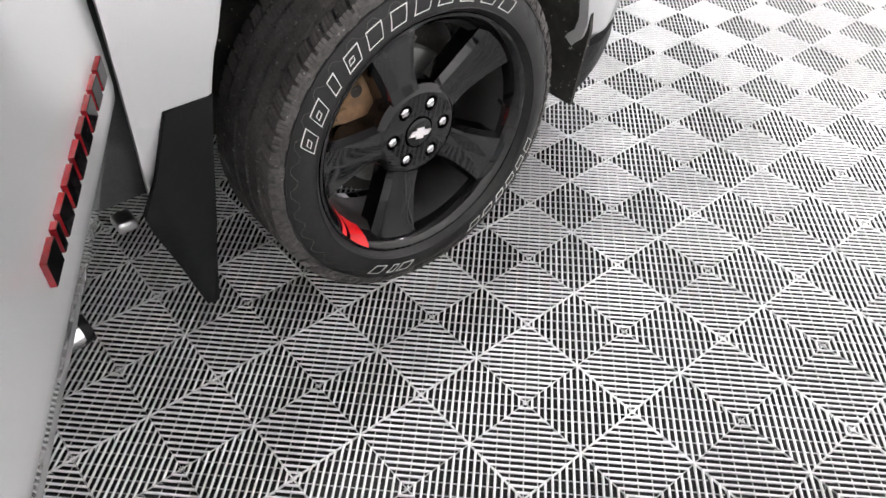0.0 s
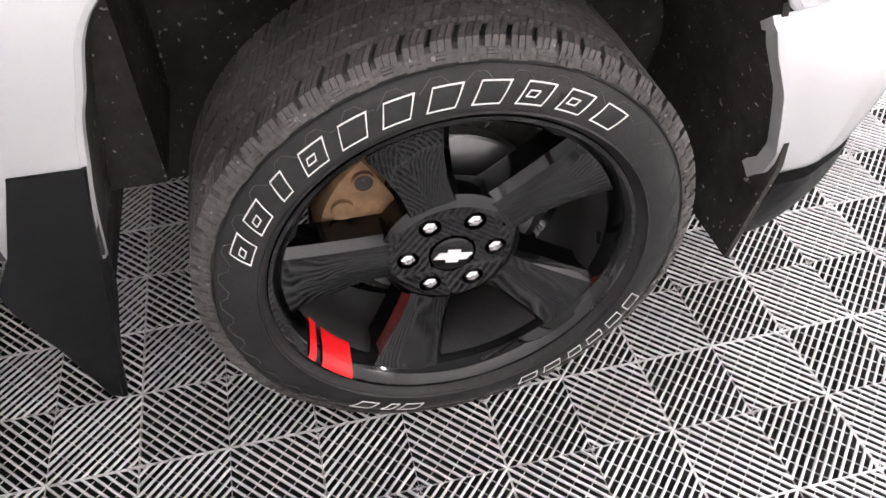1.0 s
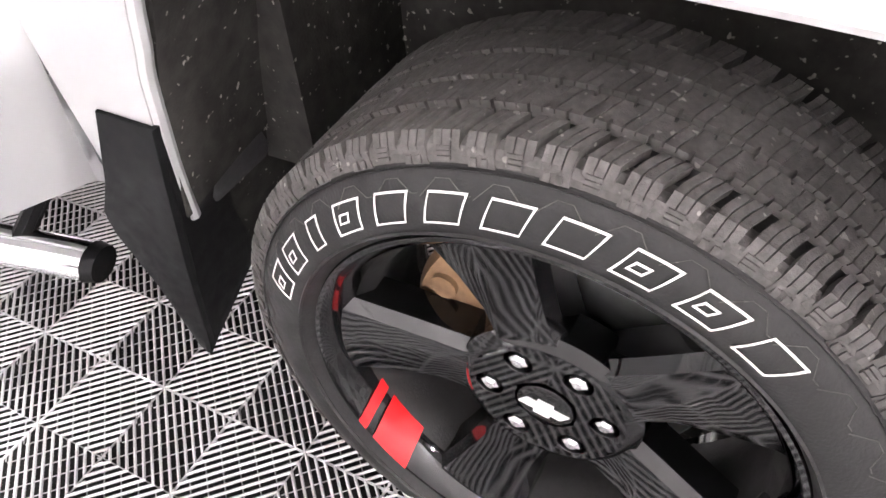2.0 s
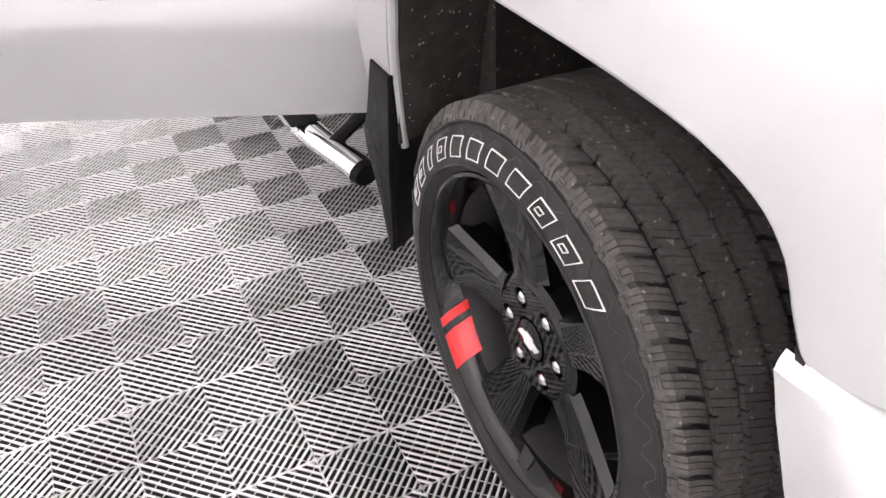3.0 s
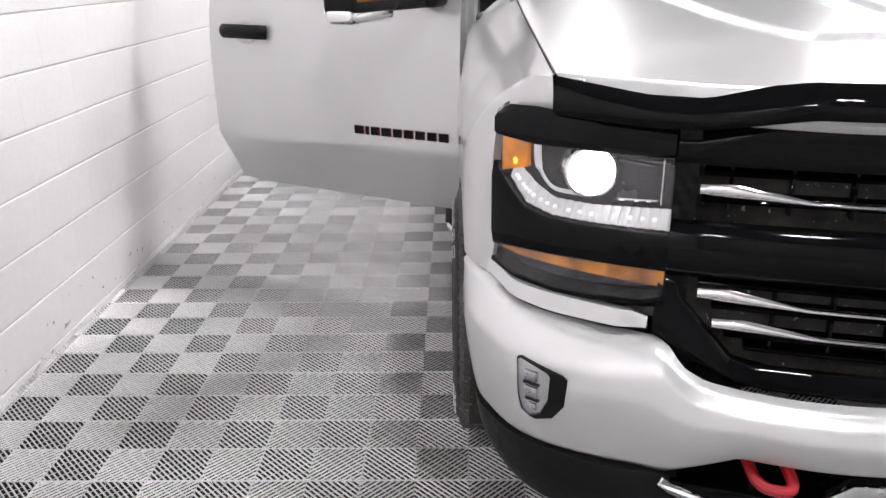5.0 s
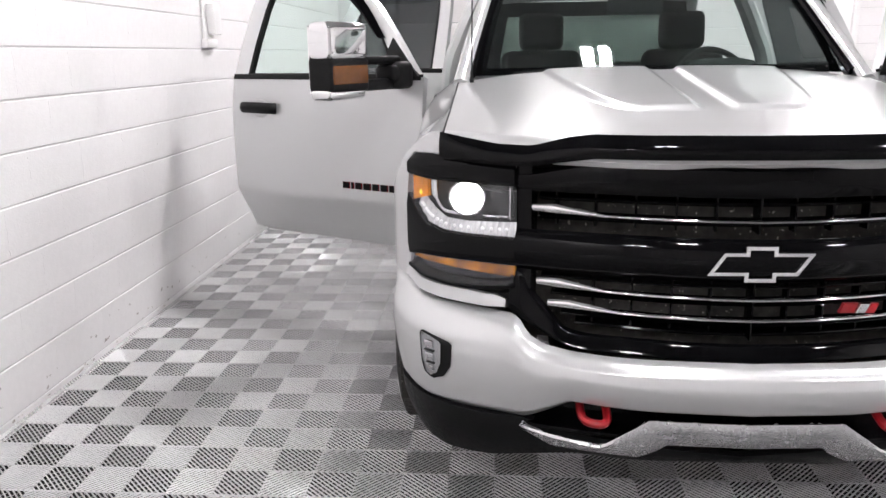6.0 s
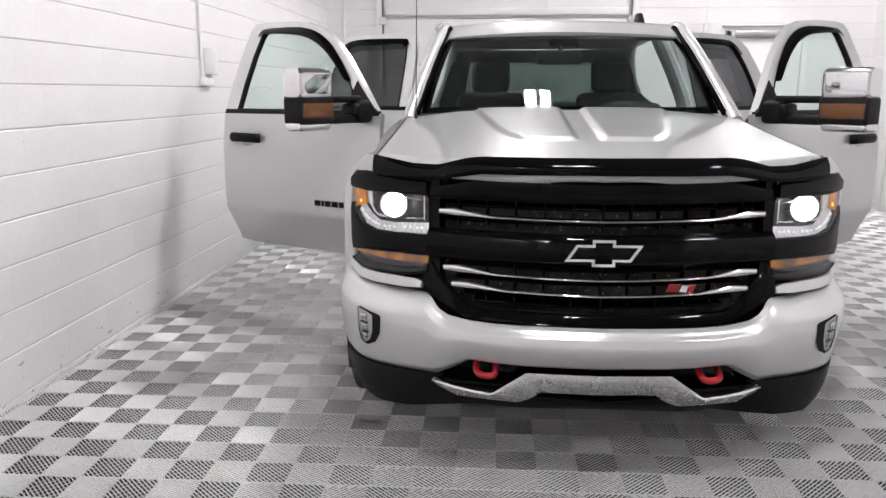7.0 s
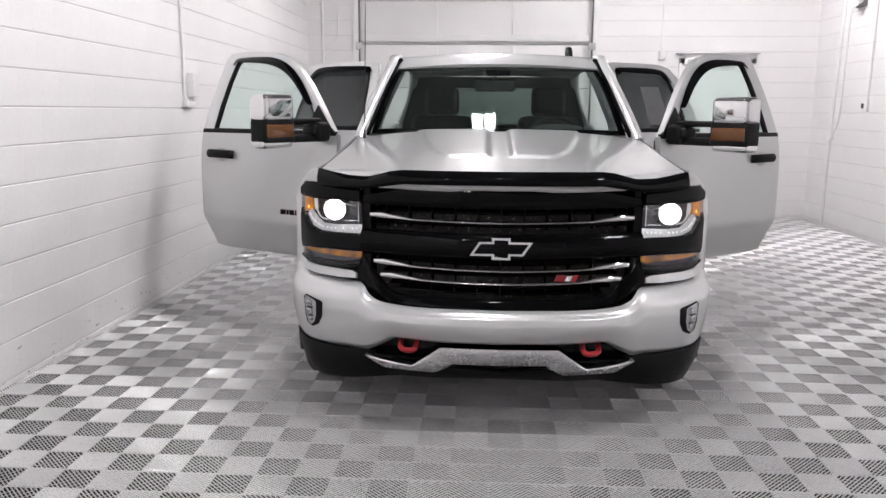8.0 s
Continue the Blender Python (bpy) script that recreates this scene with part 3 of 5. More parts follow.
patch("front_bumper", -1.22, 1.22, bump_lo, bump_hi, bump_off, M_PAINT, 0.03, 150, 40, "silver painted front bumper", plan=PLANB, tail=bump_tail)
# lower black dam and the dark valence behind the hooks
dam_lo = interp([0, 0.5, 0.75, 0.9, 1.22], [0.300, 0.282, 0.250, 0.240, 0.262])
dam_hi = interp([0, 0.55, 0.64, 1.22], [0.345, 0.38, 0.412, 0.425])
patch("air_dam", -1.18, 1.18, dam_lo, dam_hi, lambda x, v: -0.03 - 0.06 * (1 - step(0.5, 0.75, abs(x))) - 0.05 * (1 - v) ** 2, M_BLACK, 0.03, 110, 10, "matt black lower air dam", plan=PLANB, tail=bump_tail)
patch("valence", -0.68, 0.68, 0.33, 0.52, -0.06, M_GLOSS, 0.02, 40, 4, "black recess behind the tow hooks")
for sg in (-1, 1):
    patch("valence_rib", sg * 0.30, sg * 0.60, interp([0.30, 0.60], [0.405, 0.392]), interp([0.30, 0.60], [0.415, 0.402]), 0.01, M_GLOSS, 0.06, 12, 2)

# chrome skid plate
skid_hi = interp([0, 0.265, 0.385, 0.40, 0.55, 0.62], [0.470, 0.468, 0.378, 0.372, 0.384, 0.392])
skid_lo = interp([0, 0.215, 0.235, 0.29, 0.385, 0.53, 0.60, 0.62], [0.392, 0.390, 0.372, 0.345, 0.344, 0.340, 0.365, 0.380])
patch("skid_plate", -0.62, 0.62, skid_lo, skid_hi, lambda x, v: 0.012 + 0.012 * v, M_SKID, 0.02, 140, 5, "brushed silver skid plate", roll=0.006)
# red tow hooks
for sg in (-1, 1):
    hk = [nose(sg * (0.417 + dx), z, oy) for dx, z, oy in ((-0.036, 0.478, 0.05), (-0.037, 0.465, 0.0), (-0.033, 0.457, -0.025), (-0.017, 0.452, -0.040), (0.017, 0.452, -0.040), (0.033, 0.457, -0.025), (0.037, 0.465, 0.0), (0.036, 0.478, 0.05))]
    part("tow_hook", tube(bmesh.new(), smooth_line(hk, 24), 0.0125, 10), M_HOOK, truck, "red painted tow hook")

# grille: dark backing, frame, slats, chrome bars
patch("grille_backing", -0.66, 0.66, 0.64, 1.19, -0.075, M_LINER, 0.02, 40, 4, "black grille mesh backing", plan=PLANG)
patch("grille_top", -0.645, 0.645, 1.100, interp([0, 0.48, 0.60, 0.645], [1.235, 1.235, 1.185, 1.182]), lambda x, v: 0.004 - 0.030 * step(0.45, 1.0, v), M_GLOSS, 0.05, 60, 12, "gloss black grille panel", roll=0.006, plan=PLANG)
patch("grille_bar", -0.640, 0.640, 0.868, 0.990, lambda x, v: 0.010 + 0.018 * math.sin(math.pi * v), M_GLOSS, 0.05, 60, 14, "gloss black grille crossbar", roll=0.012, plan=PLANG)
for sg in (-1, 1):
    patch("grille_post", sg * 0.600, sg * 0.642, 0.70, 1.19, 0.0, M_GLOSS, 0.06, 4, 10, plan=PLANG)
low_in = interp([0, 0.46, 0.50, 0.60, 0.625], [0.690, 0.690, 0.700, 0.815, 0.868])
low_out = interp([0, 0.43, 0.50, 0.60, 0.66], [0.645, 0.645, 0.657, 0.712, 0.752])
patch("grille_frame", -0.655, 0.655, low_out, lambda x: max(low_in(x), low_out(x) + 0.03), lambda x, v: 0.030 - 0.028 * v, M_GLOSS, 0.06, 120, 8, "gloss black lower grille frame", roll=0.008, plan=PLANG)
for z, w in ((1.078, 0.59), (1.022, 0.59), (0.845, 0.58), (0.795, 0.55), (0.735, 0.52), (0.708, 0.48)):
    patch("grille_slat", -w, w, z - 0.004, z + 0.004, -0.030, M_GLOSS, 0.04, 40, 2, roll=0.002, plan=PLANG)
for k in range(-5, 6):
    x = 0.108 * k
    for za, zb in ((1.0, 1.098), (0.70 if abs(x) < 0.45 else 0.80, 0.866)):
        patch("grille_upright", x - 0.003, x + 0.003, za, zb, -0.040, M_GLOSS, 0.03, 2, 2, plan=PLANG)


def chrome_bar(zc, w, rise, tip):
    lo = interp([0, w - 0.20, w - 0.06, w], [zc - 0.0045, zc - 0.0035 + rise * 0.15, zc - 0.004 + rise * 0.6, zc + rise * 0.9 - 0.004])
    hi = interp([0, w - 0.20, w - 0.06, w], [zc + 0.0045, zc + 0.0045 + rise * 0.25, zc + 0.004 + rise * 0.9 + tip, zc + rise + tip])
    patch("grille_trim", -w, w, lo, hi, lambda x, v: 0.012 + 0.004 * math.sin(math.pi * v), M_CHROME, 0.010, 90, 6, "thin chrome grille bar", roll=0.002, plan=PLANG)


chrome_bar(1.038, 0.595, 0.012, 0.016)
chrome_bar(0.822, 0.580, 0.012, 0.016)
chrome_bar(0.763, 0.548, 0.008, 0.016)

# plain cross-shaped emblem with a chrome edge
emb = [(-0.139, -0.033), (-0.041, -0.033), (-0.041, -0.051), (0.041, -0.051), (0.041, -0.033), (0.097, -0.033), (0.139, 0.029), (0.041, 0.029), (0.041, 0.047), (-0.041, 0.047), (-0.041, 0.029), (-0.097, 0.029)]
ins = [(-0.121, -0.024), (-0.031, -0.024), (-0.031, -0.041), (0.031, -0.041), (0.031, -0.024), (0.091, -0.024), (0.121, 0.020), (0.031, 0.020), (0.031, 0.037), (-0.031, 0.037), (-0.031, 0.020), (-0.091, 0.020)]
bm = ring_prism(bmesh.new(), [(a, -1.022, 0.929 + b) for a, b in emb], [(a, -1.022, 0.929 + b) for a, b in ins], (0, -0.016, 0))
emblem_edge = part("emblem", bm, M_CHROME, truck, "chrome-edged black cross-shaped emblem", smooth=0)
part("emblem_field", prism(bmesh.new(), [(a, -1.024, 0.929 + b) for a, b in ins], (0, -0.006, 0)), M_GLOSS, emblem_edge, smooth=0)
# small red and chrome badge, plain shapes
badge = empty("grille_badge", 0.296, -0.964, 0.785, truck)
for x0b, w, mt in ((-0.052, 0.040, M_HOOK), (-0.008, 0.026, M_CHROME), (0.022, 0.020, M_HOOK)):
    bmb = prism(bmesh.new(), [(x0b, 0.006, -0.014), (x0b + w, 0.006, -0.014), (x0b + w + 0.012, 0.006, 0.014), (x0b + 0.012, 0.006, 0.014)], (0, -0.014, 0), 0.002)
    part("badge_shape", bmb, mt, badge, smooth=0)

# headlamps, lower lamps, filler trims, fog lamps
for sg in (-1, 1):
    lamp = empty("headlight", 0, 0, 0, truck)
    hi_top = interp([0.64, 0.80, 0.90, 0.955, 0.978], [1.170, 1.178, 1.188, 1.184, 1.160])
    sill_lo = interp([0.64, 0.69, 0.78, 0.86, 0.94, 0.985], [0.815, 0.798, 0.785, 0.781, 0.786, 0.808])
    # black housing: brow, band and sill round two openings
    patch("brow", sg * 0.648, sg * 0.978, interp([0.64, 0.80, 0.90, 0.985], [1.112, 1.109, 1.106, 1.114]), hi_top, 0.005, M_GLOSS, 0.05, 24, 6, "gloss black headlight surround", roll=0.008, parent=lamp)
    patch("band", sg * 0.648, sg * 0.985, interp([0.64, 0.80, 0.93, 1.0], [0.880, 0.872, 0.862, 0.850]), interp([0.64, 0.80, 0.873, 0.922, 0.96, 1.0], [0.960, 0.953, 0.953, 0.967, 1.021, 1.070]), 0.002, M_GLOSS, 0.05, 26, 6, "gloss black band", roll=0.006, parent=lamp)
    patch("sill", sg * 0.648, sg * 0.985, sill_lo, lambda x: sill_lo(x) + 0.014, 0.0, M_GLOSS, 0.05, 24, 4, "gloss black sill", roll=0.004, parent=lamp)
    patch("bowl", sg * 0.645, sg * 0.970, 0.85, 1.14, -0.07, M_DARKIN, 0.02, 24, 6, "dark lamp bowl", parent=lamp)
    patch("bowl_low", sg * 0.645, sg * 0.965, 0.765, 0.89, -0.03, M_DARKIN, 0.02, 24, 4, parent=lamp)
    (cx, cy), (nx, ny) = plan_at(sg * 0.787)
    # projector
    bm = bmesh.new()
    bmesh.ops.create_uvsphere(bm, u_segments=24, v_segments=14, radius=0.046, matrix=pose(cx, cy + 0.050, 1.060))
    part("projector", bm, M_LAMP, lamp, "lit white projector lamp")
    bm = lathe(bmesh.new(), [(-0.012, 0.047), (-0.018, 0.050), (-0.016, 0.056), (0.02, 0.062), (0.03, 0.047)], 36)
    bmesh.ops.transform(bm, matrix=pose(cx, cy + 0.046, 1.060, 0, 0, 90), verts=bm.verts)
    part("projector_ring", bm, M_CHROME, lamp, "bright projector ring")
    # running light strip along the lower lens edge, curling up outside
    strip_lo = interp([0.655, 0.80, 0.873, 0.922, 0.958], [0.962, 0.955, 0.955, 0.970, 1.022])
    strip_hi = interp([0.655, 0.80, 0.875, 0.915, 0.942, 0.958], [1.002, 0.988, 0.988, 1.012, 1.039, 1.056])
    path = [(a, (strip_lo(a) + strip_hi(a)) / 2) for a in (0.660, 0.72, 0.80, 0.86, 0.90, 0.925, 0.942, 0.955)]
    inset = []
    for a, b in path:
        (qx, qy), (mx, my) = plan_at(sg * a)
        inset.append((qx - mx * 0.020, qy - my * 0.020, b))
    pts = smooth_line(inset, 40)
    for k in range(17):
        xa = 0.655 + 0.303 * k / 17
        patch("running_light", sg * xa, sg * (xa + 0.303 / 17 * 0.88), strip_lo, strip_hi, lambda x, v: -0.012 - 0.020 * v - 0.004 * abs(math.sin(math.pi * 17 * (abs(x) - 0.655) / 0.303)), M_DRL, 0.008, 4, 4, "lit white running light cell", roll=0.002, parent=lamp)
    for k in range(16):
        q = pts[2 + int(k * 2.3)]
        bm = bmesh.new()
        bmesh.ops.create_uvsphere(bm, u_segments=8, v_segments=6, radius=0.0052, matrix=pose(q[0], q[1] - 0.004, q[2] + 0.001))
        part("running_light_bead", bm, M_BEAD, lamp)
    # inner chevron reflector, its bright look put in as the running light's glow
    chev = smooth_line([nose(sg * a, b, 0.022) for a, b in ((0.892, 1.108), (0.891, 1.078), (0.885, 1.050), (0.858, 1.015), (0.80, 1.012))], 20)
    part("reflector_blade", tube(bmesh.new(), chev, [0.017] * 10 + [0.008] * 11, 6, 0.5), M_DRL, lamp)
    part("reflector_edge", tube(bmesh.new(), [nose(sg * a, b, 0.030) for a, b in ((0.665, 1.018), (0.70, 1.014), (0.735, 1.012))], 0.003, 6), M_CHROME, lamp, "thin bright reflector edge")
    part("reflector_edge", tube(bmesh.new(), [nose(sg * 0.660, b, 0.024) for b in (1.012, 1.060, 1.104)], 0.003, 6), M_CHROME, lamp)
    part("reflector_edge", tube(bmesh.new(), [nose(sg * a, b, 0.040) for a, b in ((0.672, 1.088), (0.70, 1.090), (0.735, 1.092))], 0.0045, 6), M_REFLECT, lamp)
    patch("reflector_step", sg * 0.655, sg * 0.72, 1.005, 1.09, -0.045, M_DARKIN, 0.012, 6, 6, parent=lamp)
    # turn signal
    patch("signal_edge", sg * 0.903, sg * 0.919, interp([0.90, 0.972], [1.058, 1.032]), 1.113, -0.022, M_AMBER_DULL, 0.012, 4, 6, "dark amber signal edge", parent=lamp)
    (qx, qy), (mx, my) = plan_at(sg * 0.944)
    bulb = bmesh.new()
    bmesh.ops.create_uvsphere(bulb, u_segments=12, v_segments=8, radius=0.0055, matrix=pose(qx - mx * 0.011, qy - my * 0.011, 1.060) @ Matrix.Diagonal((1, 1, 1.5, 1)))
    part("signal_bulb", bulb, M_AMBER_BULB, lamp, "glowing amber bulb")
    patch("turn_signal", sg * 0.920, sg * 0.972, interp([0.92, 0.972], [1.052, 1.032]), interp([0.92, 0.972], [1.116, 1.114]), -0.012, M_AMBER_ON, 0.012, 8, 6, "lit amber turn signal", parent=lamp)
    # amber lower lamp
    patch("side_marker", sg * 0.652, sg * 0.970, interp([0.65, 0.85, 0.93, 0.99], [0.842, 0.842, 0.842, 0.850]), interp([0.65, 0.85, 0.93, 0.965, 0.99], [0.876, 0.868, 0.872, 0.864, 0.856]), -0.012, M_AMBER, 0.012, 24, 4, "amber side marker", parent=lamp)
    patch("lens", sg * 0.650, sg * 0.974, interp([0.64, 0.80, 0.873, 0.922, 0.96, 0.985], [0.956, 0.950, 0.950, 0.963, 1.017, 1.060]), interp([0.64, 0.80, 0.90, 0.985], [1.116, 1.113, 1.110, 1.118]), -0.001, M_LENS, 0.002, 24, 8, "clear headlight lens", parent=lamp)
    patch("lens_low", sg * 0.650, sg * 0.980, lambda x: sill_lo(x) + 0.012, interp([0.64, 0.80, 0.93, 1.0], [0.884, 0.876, 0.866, 0.854]), -0.001, M_LENS, 0.002, 24, 4, "clear lower lens", parent=lamp)
    # silver filler between lamp and bumper
    filler_lo = interp([0.672, 0.774, 0.856, 0.935, 0.985, 1.015], [0.752, 0.750, 0.748, 0.756, 0.778, 0.786])

    def filler_off(x, v):
        return 0.006 + 0.020 * step(0.668, 0.73, abs(x)) - 0.022 * step(0.90, 0.985, abs(x)) - 0.008 * v

    patch("filler_trim", sg * 0.672, sg * 0.992, filler_lo, interp([0.672, 0.700, 0.777, 0.859, 0.936, 0.985, 1.015], [0.774, 0.786, 0.788, 0.786, 0.790, 0.808, 0.812]), filler_off, M_PAINT, 0.04, 48, 2, "silver filler strip")
    patch("trim_gap", sg * 0.674, sg * 0.992, lambda x: filler_lo(x) - 0.007, lambda x: filler_lo(x) + 0.003, lambda x, v: filler_off(x, 0) - 0.006, M_BLACK, 0.03, 40, 2, "dark gap under the filler strip")
    # fog lamp
    fog = empty("fog_light", 0, 0, 0, truck)
    sh = [(0.840, 0.638), (0.922, 0.656), (0.931, 0.650), (0.930, 0.556), (0.924, 0.513), (0.900, 0.499), (0.862, 0.519), (0.836, 0.562), (0.830, 0.630)]

    def on_bumper(a, b, o):
        """A place on the painted bumper's face; o further out."""
        (qx, qy), (mx, my) = plan_at(sg * a, PLANB)
        d = o + bump_off(a, (b - bump_lo(a)) / (bump_hi(a) - bump_lo(a)))
        return (qx + mx * d, qy + my * d, b)

    def fog_pts(kx, kz, o):
        return [on_bumper(0.931 - (0.931 - a) * kx, 0.583 + (b - 0.583) * kz, o) for a, b in sh]
    part("bezel", ring_prism(bmesh.new(), fog_pts(1.0, 1.0, 0.004), fog_pts(0.66, 0.94, 0.006), (0, 0.03, 0)), M_BLACK, fog, "black fog lamp bezel", smooth=0)
    part("bowl", prism(bmesh.new(), fog_pts(0.67, 0.94, 0.000), (0, 0.01, 0)), M_FOG, fog, "silver fog lamp bowl", smooth=0)
    for zz, hh, ww, mt in ((0.618, 0.013, 0.017, M_REFLECT), (0.597, 0.0025, 0.021, M_DARKIN), (0.576, 0.015, 0.016, M_REFLECT), (0.555, 0.0025, 0.018, M_DARKIN), (0.538, 0.009, 0.011, M_REFLECT)):
        (qx, qy), (mx, my) = plan_at(sg * 0.902, PLANB)
        turn = Matrix.Translation(on_bumper(0.902, zz, 0.003)) @ Matrix.Rotation(math.atan2(my, mx) + math.pi / 2, 4, "Z") @ Matrix.Rotation(radians(10), 4, "X")
        part("reflector" if mt == M_REFLECT else "divider", box(bmesh.new(), (-ww, -0.005, -hh), (ww, 0.005, hh), 0.002, 2, turn), mt, fog)
    part("lens", prism(bmesh.new(), fog_pts(0.65, 0.93, 0.010), (0, 0.002, 0)), M_LENS, fog, "clear fog lamp lens", smooth=0)



# ---------------------------------------------------------------- pickup truck: hood and fenders
def hood_z(x, y):
    f = (y + 1.0) / 1.40
    edge = 1.229 + 0.106 * f + 0.032 * f * f
    s = abs(x) / 0.86
    z = edge + 0.030 * (1 - s ** 2) * (0.35 + 0.65 * step(-0.1, 0.5, f))
    # two raised pads with a valley between
    rim = lerp([-0.56, -0.52, -0.47, -0.35, -0.2, 0.2, 0.4], [0.20, 0.265, 0.30, 0.35, 0.385, 0.46, 0.49], y)
    lat = step(rim + 0.018, rim - 0.015, abs(x)) * step(0.042, 0.072, abs(x))
    z += 0.013 * lat * step(-0.550, -0.505, y)
    # shoulder rising towards the screen
    z += 0.014 * step(0.86, 0.55, abs(x)) * step(-1.0, 0.4, y)
    return z


def hood_fn(u, v):
    x = -0.858 + 1.716 * u
    y_front = nose_y(x) + 0.02
    y_back = 0.345 + 0.03 * (1 - (x / 0.86) ** 2)
    y = y_front + (y_back - y_front) * v
    z = hood_z(x, y) - 0.05 * step(0.035, 0.0, v)
    return (x, y, z)


part("hood", shell(hood_fn, 140, 110, -0.02), M_PAINT, truck, "silver hood with two raised pads", smooth=50)


def deflector_fn(u, v):
    x = -0.868 + 1.736 * u
    a = abs(x)
    top = lerp([0, 0.44, 0.50, 0.60, 0.70, 0.868], [1.262, 1.262, 1.254, 1.226, 1.226, 1.250], a)
    low = lerp([0, 0.44, 0.50, 0.62, 0.70, 0.868], [1.208, 1.206, 1.196, 1.176, 1.174, 1.180], a)
    y = nose_y(x) - 0.012 - 0.018 * math.sin(math.pi * v) + 0.030 * v
    return (x, y, low + (top - low) * v)


for sg in (-1, 1):
    seam = [(sg * 0.8605, y, hood_z(0.86, y) - 0.001) for y in np.linspace(-0.72, 0.33, 40)]
    part("hood_seam", tube(bmesh.new(), seam, 0.0035, 6), M_BLACK, truck)
part("hood_deflector", shell(deflector_fn, 80, 10, 0.005), M_GLOSS, truck, "smoked black hood deflector")

ARCH = [(0.505, 0.52), (0.488, 0.62), (0.472, 0.69), (0.455, 0.76), (0.44, 0.80), (0.415, 0.875), (0.370, 0.925), (0.30, 0.948), (0.15, 0.955), (0.0, 0.952), (-0.18, 0.945), (-0.30, 0.932), (-0.385, 0.905), (-0.432, 0.865), (-0.455, 0.815), (-0.470, 0.785), (-0.480, 0.775)]
ARCH_LINE = smooth_line(ARCH, 60)


SIDE = smooth_line([(0.45, 1.018), (0.60, 1.036), (0.75, 1.051), (0.88, 1.059), (0.98, 1.057), (1.07, 1.040), (1.14, 1.010), (1.19, 0.975), (1.23, 0.930), (1.26, 0.888), (1.30, 0.862), (1.36, 0.855)], 120)


def side_half(y, z):
    """Half width of the body side."""
    w = lerp(SIDE[:, 0], SIDE[:, 1], z - 0.10 * step(-0.2, 0.5, y) * step(1.0, 1.25, z))
    if y < -0.2:
        w += (min(w, float(np.interp(y - 0.035, PLAN[:, 1], PLAN[:, 0])) + 0.004) - w) * step(-0.2, -0.48, y)
    return w


def fender(sg):
    front = smooth_line([(-0.600, 0.768), (-0.612, 0.86), (-0.614, 0.95), (-0.608, 1.05), (-0.605, 1.12), (-0.630, 1.165), (-0.69, 1.178), (-0.752, 1.174)], 24)
    bottom = [(0.615, 0.53), (0.56, 0.525)] + [tuple(p) for p in ARCH_LINE] + [(-0.515, 0.772), (-0.56, 0.768)] + [tuple(p) for p in front]
    ln = np.cumsum([0] + [math.hypot(bottom[i + 1][0] - bottom[i][0], bottom[i + 1][1] - bottom[i][1]) for i in range(len(bottom) - 1)])
    ln /= ln[-1]
    bx, bz = [b[0] for b in bottom], [b[1] for b in bottom]

    def fn(u, v):
        yb, zb = lerp(ln, bx, u), lerp(ln, bz, u)
        yt = lerp([0, 0.12, 0.72, 1.0], [0.60, 0.45, -0.50, -0.760], u)
        ztop = hood_z(0.86, yt) - 0.002
        w = 1 - (1 - v) ** 1.6
        y, z = yt + (yb - yt) * w, ztop + (zb - ztop) * w
        x = side_half(y, z)
        if v < 0.001:
            x = min(0.862, x)
        return (sg * x, y, z)
    part("fender", shell(fn, 150, 44, -0.012 * sg), M_PAINT, truck, "silver front fender", smooth=60)
    # dark closing panel ahead of the wheel
    def ahead(u, v):
        z = 0.78 - 0.50 * u
        return (sg * (1.035 - 0.44 * v), lerp([0.28, 0.50, 0.64, 0.70, 0.76], [-0.50, -0.545, -0.50, -0.47, -0.45], z) - 0.004, z)
    def behind(u, v):
        z = 0.90 - 0.54 * u
        return (sg * (1.035 - 0.46 * v), lerp([0.35, 0.45, 0.605, 0.69, 0.80, 0.90], [0.552, 0.530, 0.500, 0.482, 0.455, 0.41], z), z)
    part("liner_rear", shell(behind, 10, 4, 0.01), M_LINER, truck)
    part("liner_front", shell(ahead, 10, 4, 0.01), M_LINER, truck)
    # rolled lip and dark liner
    lip = [(sg * (side_half(a, b) - 0.012), a, b) for a, b in [tuple(p) for p in ARCH_LINE]]
    part("arch_lip", tube(bmesh.new(), lip, 0.010, 8), M_PAINT, truck)

    def liner(u, v):
        a, b = ARCH_LINE[int(round(u * 60))]
        return (sg * (1.03 - 0.44 * v), a, b + 0.012 + 0.03 * math.sin(math.pi * v))
    part("wheel_liner", shell(liner, 60, 8, 0.01 * sg), M_LINER, truck, "dirty black wheel arch liner")
    back = block((sg * 0.56, -0.60, 0.30), (sg * 0.585, 0.62, 1.15))
    part("inner_panel", back, M_LINER, truck, smooth=0)
    # molded mud flap: side face and wheel-facing flap
    outer = [(0.465, 0.692), (0.557, 0.694), (0.600, 0.57), (0.640, 0.51), (0.635, 0.47), (0.605, 0.36), (0.576, 0.238), (0.562, 0.230), (0.548, 0.245), (0.513, 0.45), (0.485, 0.605)]
    bm = prism(bmesh.new(), [(sg * (1.052 if b > 0.44 else 1.045), a, b) for a, b in outer], (-sg * 0.012, 0, 0), 0.003)
    flap = part("mud_flap", bm, M_BLACK, truck, "black molded mud flap behind the front wheel")

    def flap_fn(u, v):
        z = 0.690 - 0.455 * v
        y = lerp([0.235, 0.45, 0.605, 0.692], [0.550, 0.513, 0.485, 0.467], z)
